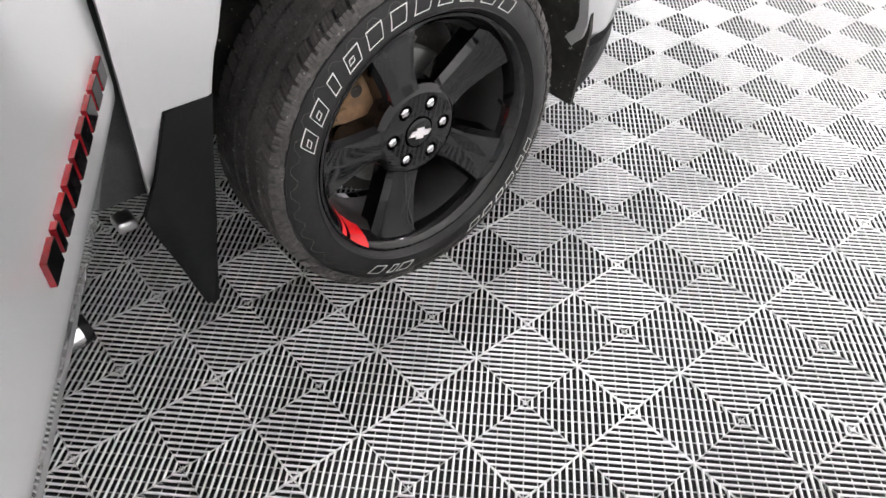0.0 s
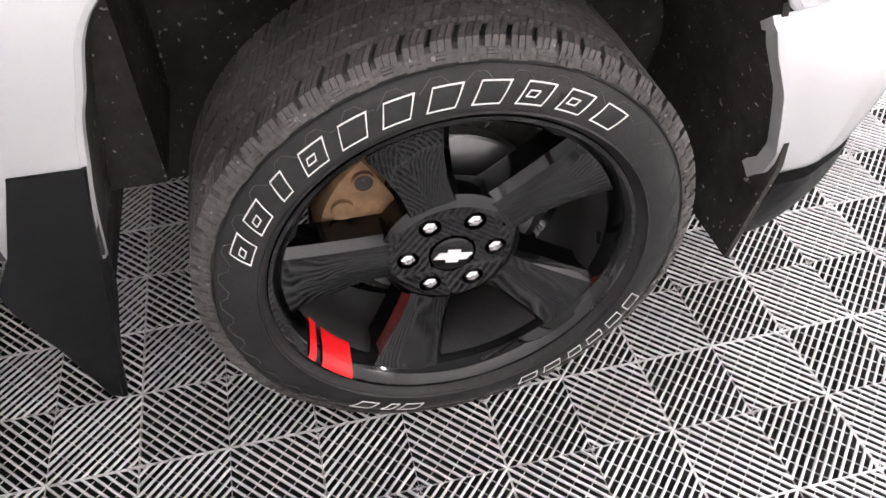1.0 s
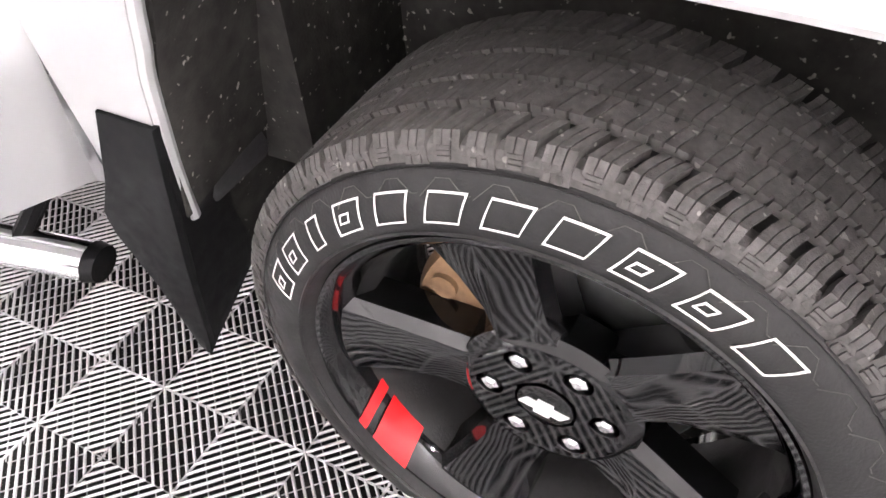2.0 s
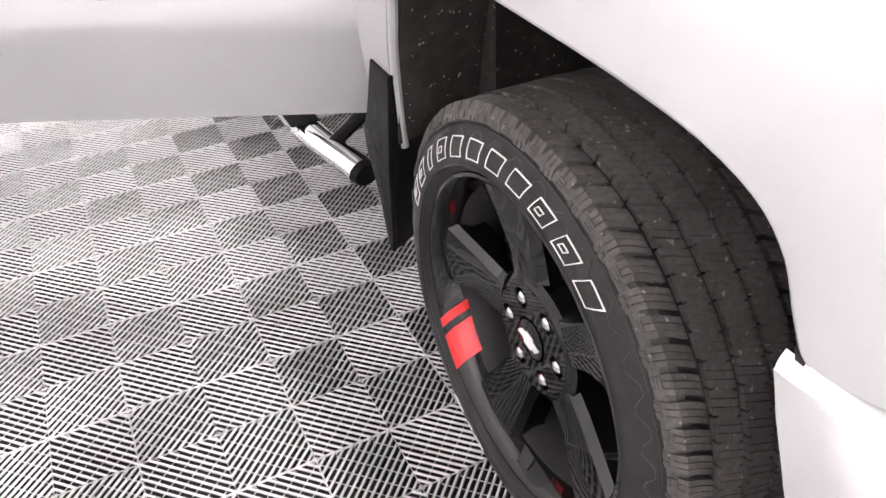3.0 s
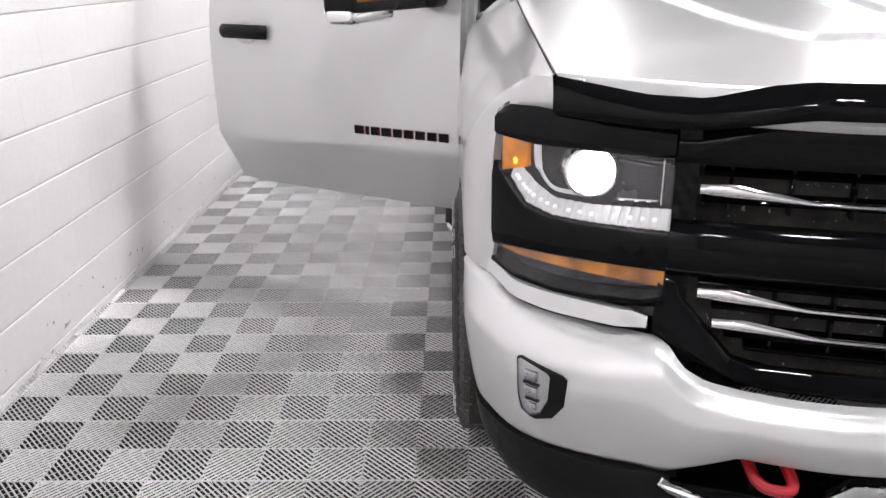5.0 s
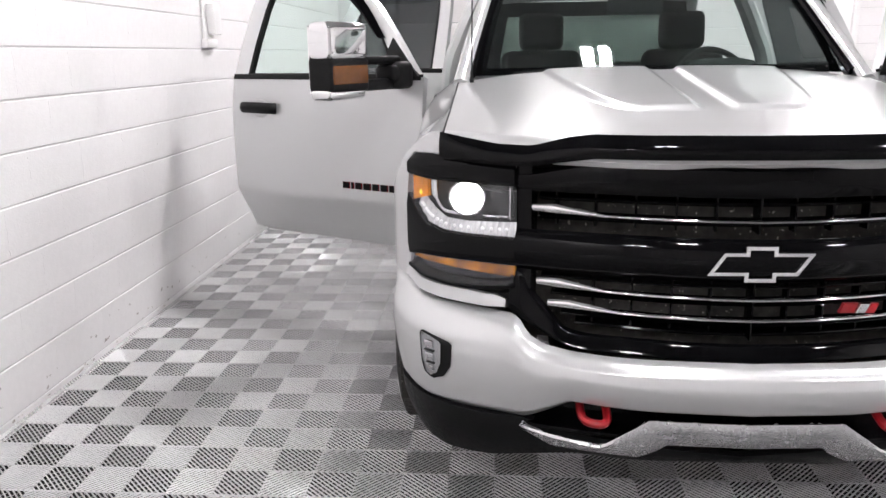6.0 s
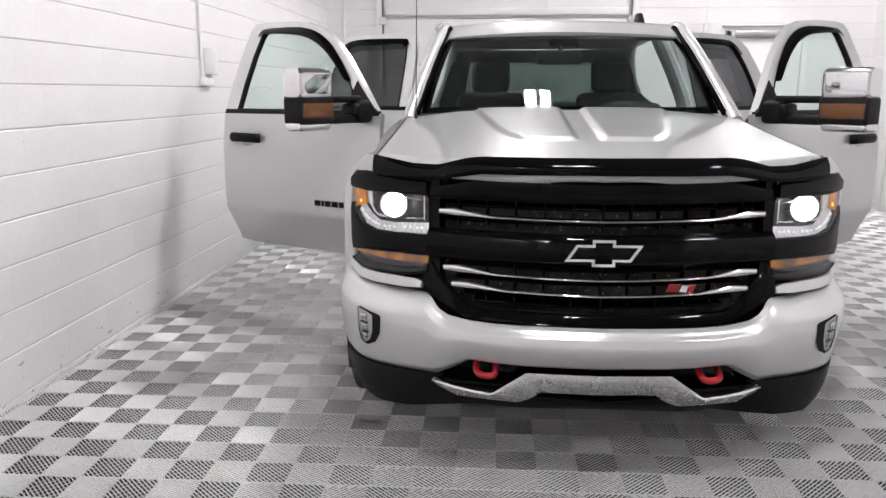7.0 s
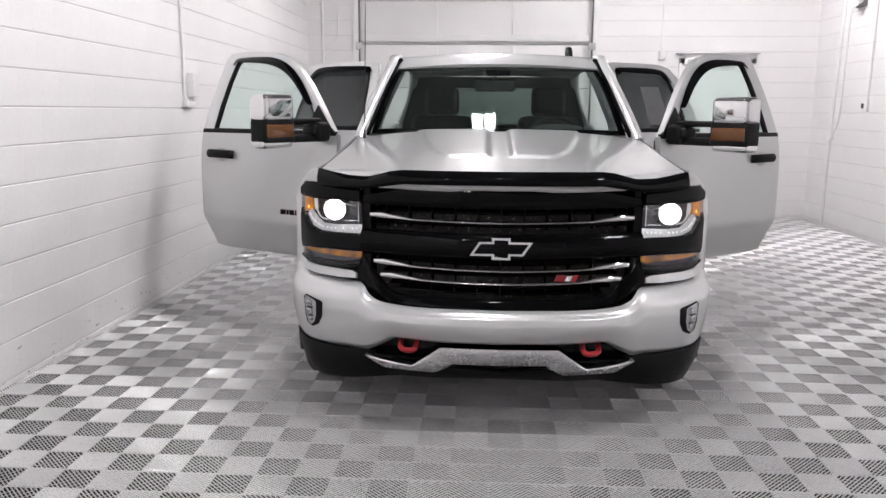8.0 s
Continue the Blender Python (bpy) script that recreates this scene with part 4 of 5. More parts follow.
        return (sg * (1.046 - u * lerp([0.235, 0.32, 0.5, 0.69], [0.03, 0.14, 0.21, 0.22], z)), y + 0.012 * u, z)
    part("flap_face", shell(flap_fn, 6, 10, 0.008), M_BLACK, flap)


fender(-1)
fender(1)


# ---------------------------------------------------------------- pickup truck: cab
def cab():
    # cowl and wipers
    def cowl(u, v):
        x = -0.82 + 1.64 * u
        y = 0.355 + 0.045 * (1 - (x / 0.82) ** 2) * -1 + 0.02 + 0.10 * v
        return (x, y, 1.352 + 0.012 * (1 - (x / 0.82) ** 2) + 0.012 * v)
    part("cowl", shell(cowl, 30, 4, -0.02), M_BLACK, truck, "black plastic cowl")
    for x0, x1 in ((-0.62, 0.02), (0.04, 0.66)):
        line = [(x0 + (x1 - x0) * t, 0.40 + 0.035 * t - 0.02, 1.392 + 0.010 * math.sin(3.1 * t)) for t in (0, 0.25, 0.5, 0.75, 1)]
        part("wiper", tube(bmesh.new(), line, 0.008, 6), M_BLACK, truck, "black wiper blade")

    def screen(u, v):
        w = 0.790 + (0.672 - 0.790) * v
        x = -w + 2 * w * u
        bow = (1 - (x / w) ** 2)
        y = 0.445 + 0.550 * v - (0.065 + 0.060 * (1 - v)) * bow
        z = 1.380 + 0.425 * v + 0.036 * math.sin(math.pi * v) + 0.010 * bow
        return (x, y, z)
    part("windshield", shell(screen, 24, 14, 0.004), M_SHIELD, truck, "clear windshield with a dark border")
    # dark printed border of the screen
    bm = bmesh.new()
    for (ua, ub, va, vb) in ((0, 1, 0.0, 0.055), (0, 1, 0.93, 1.0), (0, 0.028, 0.055, 0.93), (0.972, 1, 0.055, 0.93), (0.44, 0.56, 0.80, 0.93)):
        shell(lambda u, v: Vector(screen(ua + (ub - ua) * u, va + (vb - va) * v)) + Vector((0, -0.0012, 0.0012)), 16, 4, 0.0006, bm)
    part("screen_border", bm, M_GLOSS, truck)
    # pillars
    for sg in (-1, 1):
        a = smooth_line([(sg * 0.850, 0.335, 1.352), (sg * 0.815, 0.53, 1.50), (sg * 0.765, 0.75, 1.672), (sg * 0.712, 1.00, 1.842), (sg * 0.690, 1.16, 1.885)], 20)
        part("pillar", tube(bmesh.new(), a, 0.034, 12, 0.8), M_PAINT, truck, "silver windshield pillar")
        g = smooth_line([(sg * 0.805, 0.385, 1.385), (sg * 0.772, 0.56, 1.515), (sg * 0.728, 0.76, 1.672), (sg * 0.684, 1.00, 1.835), (sg * 0.665, 1.06, 1.868)], 20)
        part("pillar_trim", tube(bmesh.new(), g, 0.018, 8), M_GLOSS, truck, "black pillar trim")
        rail = smooth_line([(sg * 0.700, 1.08, 1.872), (sg * 0.745, 1.4, 1.895), (sg * 0.755, 2.2, 1.895), (sg * 0.74, 2.85, 1.865), (sg * 0.80, 3.15, 1.62), (sg * 0.90, 3.22, 1.40)], 30)
        part("roof_rail", tube(bmesh.new(), rail, 0.040, 10, 0.8), M_PAINT, truck)
        bp = [(sg * 0.98, 1.97, 0.56), (sg * 0.99, 1.97, 1.30), (sg * 0.90, 1.97, 1.60), (sg * 0.765, 1.97, 1.88)]
        part("pillar", tube(bmesh.new(), smooth_line(bp, 16), 0.055, 10), M_PAINT, truck, "silver door pillar")
        part("rocker", block((sg * 0.86, 0.72, 0.46), (sg * 0.985, 3.30, 0.585), 0.03, 3), M_PAINT, truck, "silver rocker panel")
        part("hinge_post", block((sg * 0.84, 0.50, 0.50), (sg * 0.985, 0.72, 1.30), 0.02), M_TRIM, truck)
        # chrome side step
        pts = [(sg * 1.008, 0.82, 0.298), (sg * 1.022, 0.88, 0.302), (sg * 1.060, 1.05, 0.312), (sg * 1.073, 1.3, 0.315), (sg * 1.075, 3.0, 0.315), (sg * 1.07, 3.15, 0.315)]
        stp = part("side_step", tube(bmesh.new(), smooth_line(pts, 40), 0.040, 14, 0.8), M_CHROME, truck, "chrome tubular side step")
        part("step_cap", tube(bmesh.new(), [(sg * 1.008, 0.822, 0.296), (sg * 1.003, 0.800, 0.294)], [0.041, 0.036], 14, 0.8), M_BLACK, stp, "black end cap")
        for yy in (0.95, 2.9):
            part("step_bracket", tube(bmesh.new(), [(sg * 1.04, yy, 0.32), (sg * 0.92, yy, 0.40), (sg * 0.88, yy, 0.48)], 0.018, 8), M_BLACK, stp)
        part("sill_end", block((sg * 0.92, 0.635, 0.425), (sg * 0.968, 0.675, 0.45), 0.008, 3), M_ALU, truck)
        for yy in (1.05, 2.25):
            part("step_pad", block((sg * 1.035, yy, 0.340), (sg * 1.115, yy + 0.55, 0.352), 0.008), M_BLACK, stp, "black tread pad")
        # seats
        for yy, w, top in ((1.45, 0.24, 0.55), (2.62, 0.36, 0.40)):
            seat = part("seat", box(bmesh.new(), (sg * 0.42 - w, yy - 0.35, 0.82), (sg * 0.42 + w, yy + 0.22, 1.00), 0.06, 4), M_SEAT, truck, "black cloth seat")
            b = box(bmesh.new(), (-w, -0.06, 0.0), (w, 0.08, top), 0.06, 4)
            bmesh.ops.transform(b, matrix=pose(sg * 0.42, yy + 0.22, 0.95, -12), verts=b.verts)
            part("backrest", b, M_SEAT, seat)
            if yy < 2:
                b = box(bmesh.new(), (-0.135, -0.05, -0.02), (0.135, 0.05, 0.20), 0.045, 4)
                bmesh.ops.transform(b, matrix=pose(sg * 0.42, yy + 0.36, 1.51, -8), verts=b.verts)
                part("headrest", b, M_SEAT, seat)

    def roof(u, v):
        w = lerp([0, 0.15, 0.8, 1], [0.690, 0.735, 0.745, 0.73], v)
        x = -w + 2 * w * u
        y = 0.985 - 0.068 * (1 - (x / w) ** 2) * (1 - v) + 1.875 * v
        z = 1.868 + 0.030 * math.sin(math.pi * min(1.0, 0.18 + v * 0.9)) + 0.028 * (1 - (x / w) ** 2)
        return (x, y, z - 0.02 * step(0.9, 1.0, v) - 0.075 * max(0.0, 1 - v / 0.10) ** 2)
    part("roof", shell(roof, 30, 24, -0.03), M_PAINT, truck, "silver cab roof")
    fin = prism(bmesh.new(), [(0.500, 1.30, 1.915), (0.500, 1.48, 1.915), (0.500, 1.46, 1.955), (0.500, 1.42, 1.985), (0.500, 1.39, 1.985)], (0.045, 0, 0), 0.012, 3)
    part("roof_fin", fin, M_BLACK, truck, "black roof aerial")
    # rear wall of the cab with its window
    outer = [(-0.90, 3.22, 0.6), (0.90, 3.22, 0.6), (0.88, 3.22, 1.40), (0.72, 3.02, 1.84), (-0.72, 3.02, 1.84), (-0.88, 3.22, 1.40)]
    inner = [(-0.62, 3.18, 1.39), (0.62, 3.18, 1.39), (0.66, 3.175, 1.41), (0.60, 3.06, 1.74), (-0.60, 3.06, 1.74), (-0.66, 3.175, 1.41)]
    part("rear_wall", ring_prism(bmesh.new(), outer, inner, (0, -0.05, 0)), M_TRIM, truck, "dark cab back wall")
    part("rear_window", prism(bmesh.new(), inner, (0, -0.004, 0)), M_REAR, truck, "grey-tinted rear window", smooth=0)
    # dash, wheel, mirror, floor
    dash = [(-0.84, 0.50, 1.10), (-0.84, 0.50, 1.345), (-0.84, 0.70, 1.385), (-0.84, 0.90, 1.34), (-0.84, 0.98, 1.22), (-0.84, 0.92, 1.05)]
    part("dashboard", prism(bmesh.new(), dash, (1.68, 0, 0), 0.03, 3), M_TRIM, truck, "dark grey dashboard")
    part("instrument_hood", prism(bmesh.new(), [(0.22, 0.86, 1.35), (0.22, 1.00, 1.33), (0.26, 0.98, 1.425), (0.34, 0.94, 1.44), (0.50, 0.94, 1.44), (0.58, 0.98, 1.425), (0.62, 1.0, 1.33), (0.62, 0.86, 1.35)][:8], (0, -0.05, 0)), M_TRIM, truck)
    rim = bmesh.new()
    lathe(rim, [(0.016 * math.cos(k * 0.7854), 0.190 + 0.016 * math.sin(k * 0.7854)) for k in range(8)], 40)
    for d in (90, -90, 180):
        tube(rim, [polar(0, 0.02, d), polar(0, 0.185, d)], 0.016, 8)
    tube(rim, [(-0.03, 0, 0), (0.03, 0, 0)], 0.07, 20)
    bmesh.ops.transform(rim, matrix=pose(0.42, 1.12, 1.315) @ Matrix.Rotation(radians(90), 4, "Z") @ Matrix.Rotation(radians(28), 4, "Y"), verts=rim.verts)
    part("steering_wheel", rim, M_TRIM, truck, "black steering wheel")
    mir = box(bmesh.new(), (-0.15, 0.93, 1.655), (0.12, 0.965, 1.732), 0.014, 3)
    tube(mir, [(-0.01, 0.955, 1.725), (-0.01, 0.96, 1.84)], 0.014, 8)
    part("rearview_mirror", mir, M_TRIM, truck, "black rear-view mirror")
    part("roof_console", block((-0.13, 0.98, 1.80), (0.13, 1.25, 1.862), 0.02), M_TRIM, truck)
    part("headliner", block((-0.70, 1.10, 1.845), (0.70, 2.95, 1.862), 0.005), M_GREY, truck, "grey headliner")
    part("cab_floor", block((-0.90, 0.55, 0.50), (0.90, 3.2, 0.62)), M_TRIM, truck, smooth=0)
    part("firewall", block((-0.85, 0.42, 0.50), (0.85, 0.52, 1.34)), M_LINER, truck, smooth=0)
    part("console", block((-0.14, 1.0, 0.62), (0.14, 1.9, 1.02), 0.05, 3), M_TRIM, truck)
    # thin whip aerial on the fender
    part("whip_aerial", tube(bmesh.new(), [(-0.80, 0.25, 1.36), (-0.80, 0.26, 1.42), (-0.795, 0.30, 2.15)], [0.010, 0.0035, 0.0022], 6), M_BLACK, truck, "thin black whip aerial")
    # frame rails and engine block keep the underside dark
    for sg in (-1, 1):
        part("frame_rail", block((sg * 0.40, -0.75, 0.42), (sg * 0.50, 5.0, 0.58), 0.01), M_LINER, truck)
    part("engine", block((-0.42, -0.60, 0.42), (0.42, 0.40, 1.05), 0.05), M_LINER, truck)
    for yy in (0.0, 3.76):
        part("axle", tube(bmesh.new(), [(-0.86, yy, HUB_Z), (0.86, yy, HUB_Z)], 0.045, 12), M_LINER, truck)


cab()


def bed():
    for sg in (-1, 1):
        arch = smooth_line([(3.76 + a, b) for a, b in ((0.47, 0.56), (0.45, 0.74), (0.38, 0.88), (0.2, 0.945), (0, 0.955), (-0.2, 0.945), (-0.38, 0.88), (-0.45, 0.74), (-0.47, 0.56))], 40)
        bottom = [(4.98, 0.60), (4.6, 0.57)] + [tuple(p) for p in arch][1:-1] + [(3.27, 0.56)]
        ln = np.cumsum([0] + [math.hypot(bottom[i + 1][0] - bottom[i][0], bottom[i + 1][1] - bottom[i][1]) for i in range(len(bottom) - 1)])
        ln /= ln[-1]

        def fn(u, v):
            yb, zb = lerp(ln, [p[0] for p in bottom], u), lerp(ln, [p[1] for p in bottom], u)
            yt = lerp([0, 1], [5.0, 3.27], u)
            y, z = yt + (yb - yt) * v, 1.40 + (zb - 1.40) * v
            return (sg * lerp([0.5, 0.8, 1.0, 1.3, 1.38, 1.40], [1.02, 1.045, 1.045, 1.02, 1.00, 0.97], z), y, z)
        part("bed_side", shell(fn, 80, 16, -0.03 * sg), M_PAINT, truck, "silver bed side panel", smooth=60)
        part("tail_light", block((sg * 0.94, 4.93, 0.95), (sg * 1.03, 5.01, 1.33), 0.02), M_RED, truck, "red tail light")
    part("tailgate", block((-0.90, 4.94, 0.62), (0.90, 5.0, 1.39), 0.02), M_PAINT, truck, "silver tailgate")
    part("bed_front", block((-0.95, 3.27, 0.62), (0.95, 3.33, 1.40), 0.01), M_PAINT, truck)
    part("bed_floor", block((-0.95, 3.27, 0.66), (0.95, 4.95, 0.74)), M_BLACK, truck, smooth=0)
    part("rear_bumper", block((-0.98, 4.98, 0.48), (0.98, 5.16, 0.66), 0.03, 3), M_CHROME, truck, "chrome rear bumper")


bed()


# ---------------------------------------------------------------- pickup truck: doors
DOOR_IN = np.array([(0.50, 0.104), (0.60, 0.066), (0.69, 0.030), (0.744, 0.006), (0.752, 0.003), (0.80, 0.001), (0.95, 0.0), (1.15, 0.003), (1.28, 0.010), (1.37, 0.026), (1.45, 0.056), (1.60, 0.122), (1.75, 0.193), (1.92, 0.275), (1.96, 0.294)])


def door_in(z):
    """How far the door's outer face lies inside the widest line."""
    return lerp(DOOR_IN[:, 0], DOOR_IN[:, 1], z)


def make_door(sg, front, degrees):
    L = 1.31 if front else 0.93
    hy = 0.615 if front else 2.02

    def at(s, z, o=0.0):
        """A place on the outer face; o further in."""
        return (-sg * (door_in(z) + o), s * (0.973 if front else 1.0), z)

    def skin(u, v):
        z = 0.505 + (1.372 - 0.505) * v
        tail = L - 0.035 * step(0.75, 0.50, z) - 0.012 * step(1.1, 1.37, z)
        if not front:
            tail = L - 0.26 * step(0.95, 0.50, z)
        return at(0.004 + (tail - 0.004) * u, z + (0.014 * step(0.9, 1.0, u) * (1 - v)))
    dr = part("door", shell(skin, 30, 40, 0.035 * (-1 if sg > 0 else 1)), M_PAINT, truck, ("silver front door" if front else "silver rear door") + " standing open", smooth=50)
    dr.location = (sg * 1.045, hy, 0)
    dr.rotation_euler = (0, 0, radians(-sg * degrees))
    if front:
        outer = [(0.02, 1.36), (0.10, 1.44), (0.22, 1.555), (0.36, 1.68), (0.50, 1.785), (0.64, 1.86), (0.78, 1.893), (0.95, 1.905), (1.15, 1.905), (1.235, 1.895), (1.262, 1.86), (1.282, 1.70), (1.292, 1.53), (1.298, 1.36)]
        inner = [(0.22, 1.37), (0.235, 1.47), (0.30, 1.545), (0.42, 1.655), (0.54, 1.745), (0.66, 1.805), (0.79, 1.838), (0.95, 1.848), (1.09, 1.848), (1.140, 1.842), (1.158, 1.82), (1.178, 1.70), (1.188, 1.53), (1.195, 1.37)]
    else:
        outer = [(0.0, 1.36), (0.005, 1.53), (0.02, 1.70), (0.04, 1.86), (0.06, 1.895), (0.12, 1.905), (0.40, 1.905), (0.62, 1.90), (0.74, 1.875), (0.81, 1.80), (0.86, 1.66), (0.90, 1.52), (0.92, 1.36)]
        inner = [(0.085, 1.37), (0.09, 1.53), (0.10, 1.70), (0.115, 1.81), (0.135, 1.838), (0.17, 1.846), (0.40, 1.846), (0.58, 1.842), (0.66, 1.82), (0.71, 1.76), (0.745, 1.65), (0.77, 1.52), (0.785, 1.37)]
    outer = [(a, 1.36 + (b - 1.36) * 1.06) for a, b in outer]
    inner = [(a, 1.37 + (b - 1.37) * 1.07) for a, b in inner]
    fr = ring_prism(bmesh.new(), [at(*p) for p in outer], [at(p[0], p[1], 0.008) for p in inner], (-sg * 0.045, 0, 0))
    part("window_frame", fr, M_PAINT, dr, "silver window frame", smooth=25)
    c = np.mean(inner, axis=0)
    seal_in = [tuple(c + (np.array(p) - c) * np.array((0.955, 0.94))) for p in inner]
    part("window_seal", ring_prism(bmesh.new(), [at(p[0], p[1], 0.004) for p in inner], [at(p[0], p[1], 0.008) for p in seal_in], (-sg * 0.03, 0, 0)), M_BLACK, dr, "black rubber seal", smooth=0)
    pane = part("window_pane", prism(bmesh.new(), [at(p[0], p[1], 0.020) for p in seal_in], (-sg * 0.004, 0, 0)), M_GLASS if front else M_TINT, dr, "clear green-tinted pane" if front else "dark privacy pane", smooth=0)
    # smoked visor over the pane
    rng = inner[2:11] if front else inner[3:10]
    q = smooth_line(rng, 30)

    def visor(u, v):
        a, b = q[int(round(u * 30))]
        d = np.array((a, b)) - (c + np.array((0, -0.1)))
        d /= np.linalg.norm(d)
        w = 0.050 * (0.55 + 0.45 * math.sin(math.pi * min(1, max(0.0, u * 0.98 + 0.01))) ** 0.3)
        a2, b2 = a + d[0] * (0.020 - w * v), b + d[1] * (0.020 - w * v)
        return at(a2, b2, -0.004 - 0.022 * math.sin(math.pi * 0.5 * v))
    part("rain_visor", shell(visor, 30, 6, 0.003), M_GLOSS, dr, "smoked black rain visor", smooth=60)
    strip = [at(0.0 if not front else 0.02, 1.358, -0.004), at(L - 0.012, 1.358, -0.004), at(L - 0.012, 1.386, -0.002), at(0.0 if not front else 0.02, 1.386, -0.002)]
    part("belt_strip", prism(bmesh.new(), strip, (-sg * 0.02, 0, 0), 0.003), M_BLACK, dr, "black belt strip")
    # inner trim panel
    trim = block((-sg * 0.075, 0.05, 0.60), (-sg * 0.115, L - 0.07 if front else L - 0.25, 1.35), 0.015)
    inner_trim = part("trim_panel", trim, M_TRIM, dr, "dark vinyl door trim")
    part("armrest", block((-sg * 0.10, 0.35, 0.93), (-sg * 0.165, L - 0.30, 1.0), 0.02), M_TRIM, dr)
    # handle
    h0 = L - 0.345 if front else 0.60
    hp = [at(h0, 1.205, -0.006), at(h0 + 0.03, 1.208, -0.036), at(h0 + 0.12, 1.21, -0.044), at(h0 + 0.21, 1.21, -0.036), at(h0 + 0.245, 1.208, -0.006)]
    part("handle", tube(bmesh.new(), smooth_line(hp, 24), 0.022, 10, 1.4), M_BLACK, dr, "black pull handle")
    # silver cup behind the handle, its shade put in as a darker grey
    cup = bmesh.new()
    bmesh.ops.create_uvsphere(cup, u_segments=20, v_segments=10, radius=1.0, matrix=Matrix.Translation(at(h0 + 0.12, 1.204, -0.003)) @ Matrix.Diagonal((0.010, 0.066, 0.050, 1)))
    part("handle_cup", cup, M_ALU, dr)
    if front:
        # dark badge of plain bars with a red edge
        s0 = 0.511
        for w in (0.043, 0.014, 0.040, 0.044, 0.040, 0.042, 0.042, 0.042, 0.042):
            for mt, o, gr, nm in ((M_BADGE_RED, -0.0075, 0.0008, "badge_edge"), (M_GLOSS, -0.0085, 0.0, "badge_bar")):
                hgt, zc = 0.033, 0.828
                ptsb = [at(s0 + gr, zc - hgt / 2 - gr, o), at(s0 - w - gr, zc - hgt / 2 - gr, o), at(s0 - w - gr, zc + hgt / 2 + gr, o), at(s0 + gr, zc + hgt / 2 + gr, o)]
                part(nm, prism(bmesh.new(), ptsb, (-sg * (0.0085 if gr else 0.0009), 0, 0)), mt, dr, smooth=0)
            s0 -= w + 0.0134
        # towing mirror
        sail = [at(0.03, 1.375, -0.006), at(0.240, 1.375, -0.006), at(0.262, 1.47, -0.006), at(0.235, 1.56, -0.006)]
        part("mirror_sail", prism(bmesh.new(), sail, (-sg * 0.02, 0, 0), 0.004), M_BLACK, dr, "black mirror mount")
        out = sg

        def mp(o, s, z):
            return (out * o, s, z)
        base = box(bmesh.new(), mp(-0.02, 0.05, 1.322), mp(0.10, 0.19, 1.448), 0.028, 4)
        box(base, mp(0.04, 0.06, 1.355), mp(0.130, 0.18, 1.432), 0.024, 4)
        part("mirror_base", base, M_BLACK, dr, "black mirror base")
        part("mirror_arm", box(bmesh.new(), mp(0.03, 0.09, 1.436), mp(0.34, 0.165, 1.474), 0.014, 3), M_BLACK, dr, "black mirror arm")
        part("mirror_arm", box(bmesh.new(), mp(0.03, 0.09, 1.322), mp(0.34, 0.165, 1.372), 0.016, 3), M_BLACK, dr, "black mirror arm")
        part("mirror_body", box(bmesh.new(), mp(0.300, 0.072, 1.322), mp(0.566, 0.205, 1.474), 0.024, 4), M_BLACK, dr, "black mirror band")
        part("mirror_cap", box(bmesh.new(), mp(0.308, 0.066, 1.455), mp(0.570, 0.200, 1.615), 0.032, 5), M_CHROME, dr, "chrome upper mirror cap")
        part("mirror_foot", box(bmesh.new(), mp(0.315, 0.080, 1.292), mp(0.566, 0.196, 1.345), 0.022, 4), M_CHROME, dr, "chrome lower mirror cap")
        part("mirror_signal", box(bmesh.new(), mp(0.318, 0.066, 1.358), mp(0.552, 0.15, 1.438), 0.008, 2), M_AMBER_DULL, dr, "dull amber mirror signal")
        part("mirror_pane", block(mp(0.345, 0.200, 1.32), mp(0.55, 0.208, 1.60), 0.003), M_MIRROR, dr, "mirror pane")
    elif sg > 0:
        part("window_film", prism(bmesh.new(), [at(0.36, 1.42, 0.0185), at(0.60, 1.42, 0.0185), at(0.57, 1.74, 0.0185), at(0.36, 1.74, 0.0185)], (sg * -0.001, 0, 0)), M_GREY, pane, "dark film patch", smooth=0)


for sgd in (-1, 1):
    make_door(sgd, True, 62 if sgd < 0 else 54)
    make_door(sgd, False, 68 if sgd < 0 else 58)


# ---------------------------------------------------------------- back of the garage
door_1 = tagged(empty("door_1", 0, 0, 0), "white sectional garage door in steel tracks", "garage door", kind="structure")
PANEL = 0.62
z = 0.0
while z < GDZ:
    bm = box(bmesh.new(), (GD0, Y1 + 0.02, z + 0.004), (GD1, Y1 + 0.07, min(z + PANEL, GDZ) - 0.004), 0.006)
    part("door_panel", bm, M_DOORW, door_1, "white door section")
    for xx in (GD0 + (GD1 - GD0) / 3, GD0 + 2 * (GD1 - GD0) / 3):
        part("panel_stile", block((xx - 0.02, Y1 + 0.002, z + 0.02), (xx + 0.02, Y1 + 0.02, min(z + PANEL, GDZ) - 0.02), 0.004), M_DOORW, door_1)
    z += PANEL
for zz in (2.565, 1.32):
    part("door_strut", block((GD0 + 0.04, Y1 - 0.045, zz - 0.045), (GD1 - 0.04, Y1 + 0.018, zz + 0.045), 0.008), M_ENAMEL, door_1, "white steel strut")
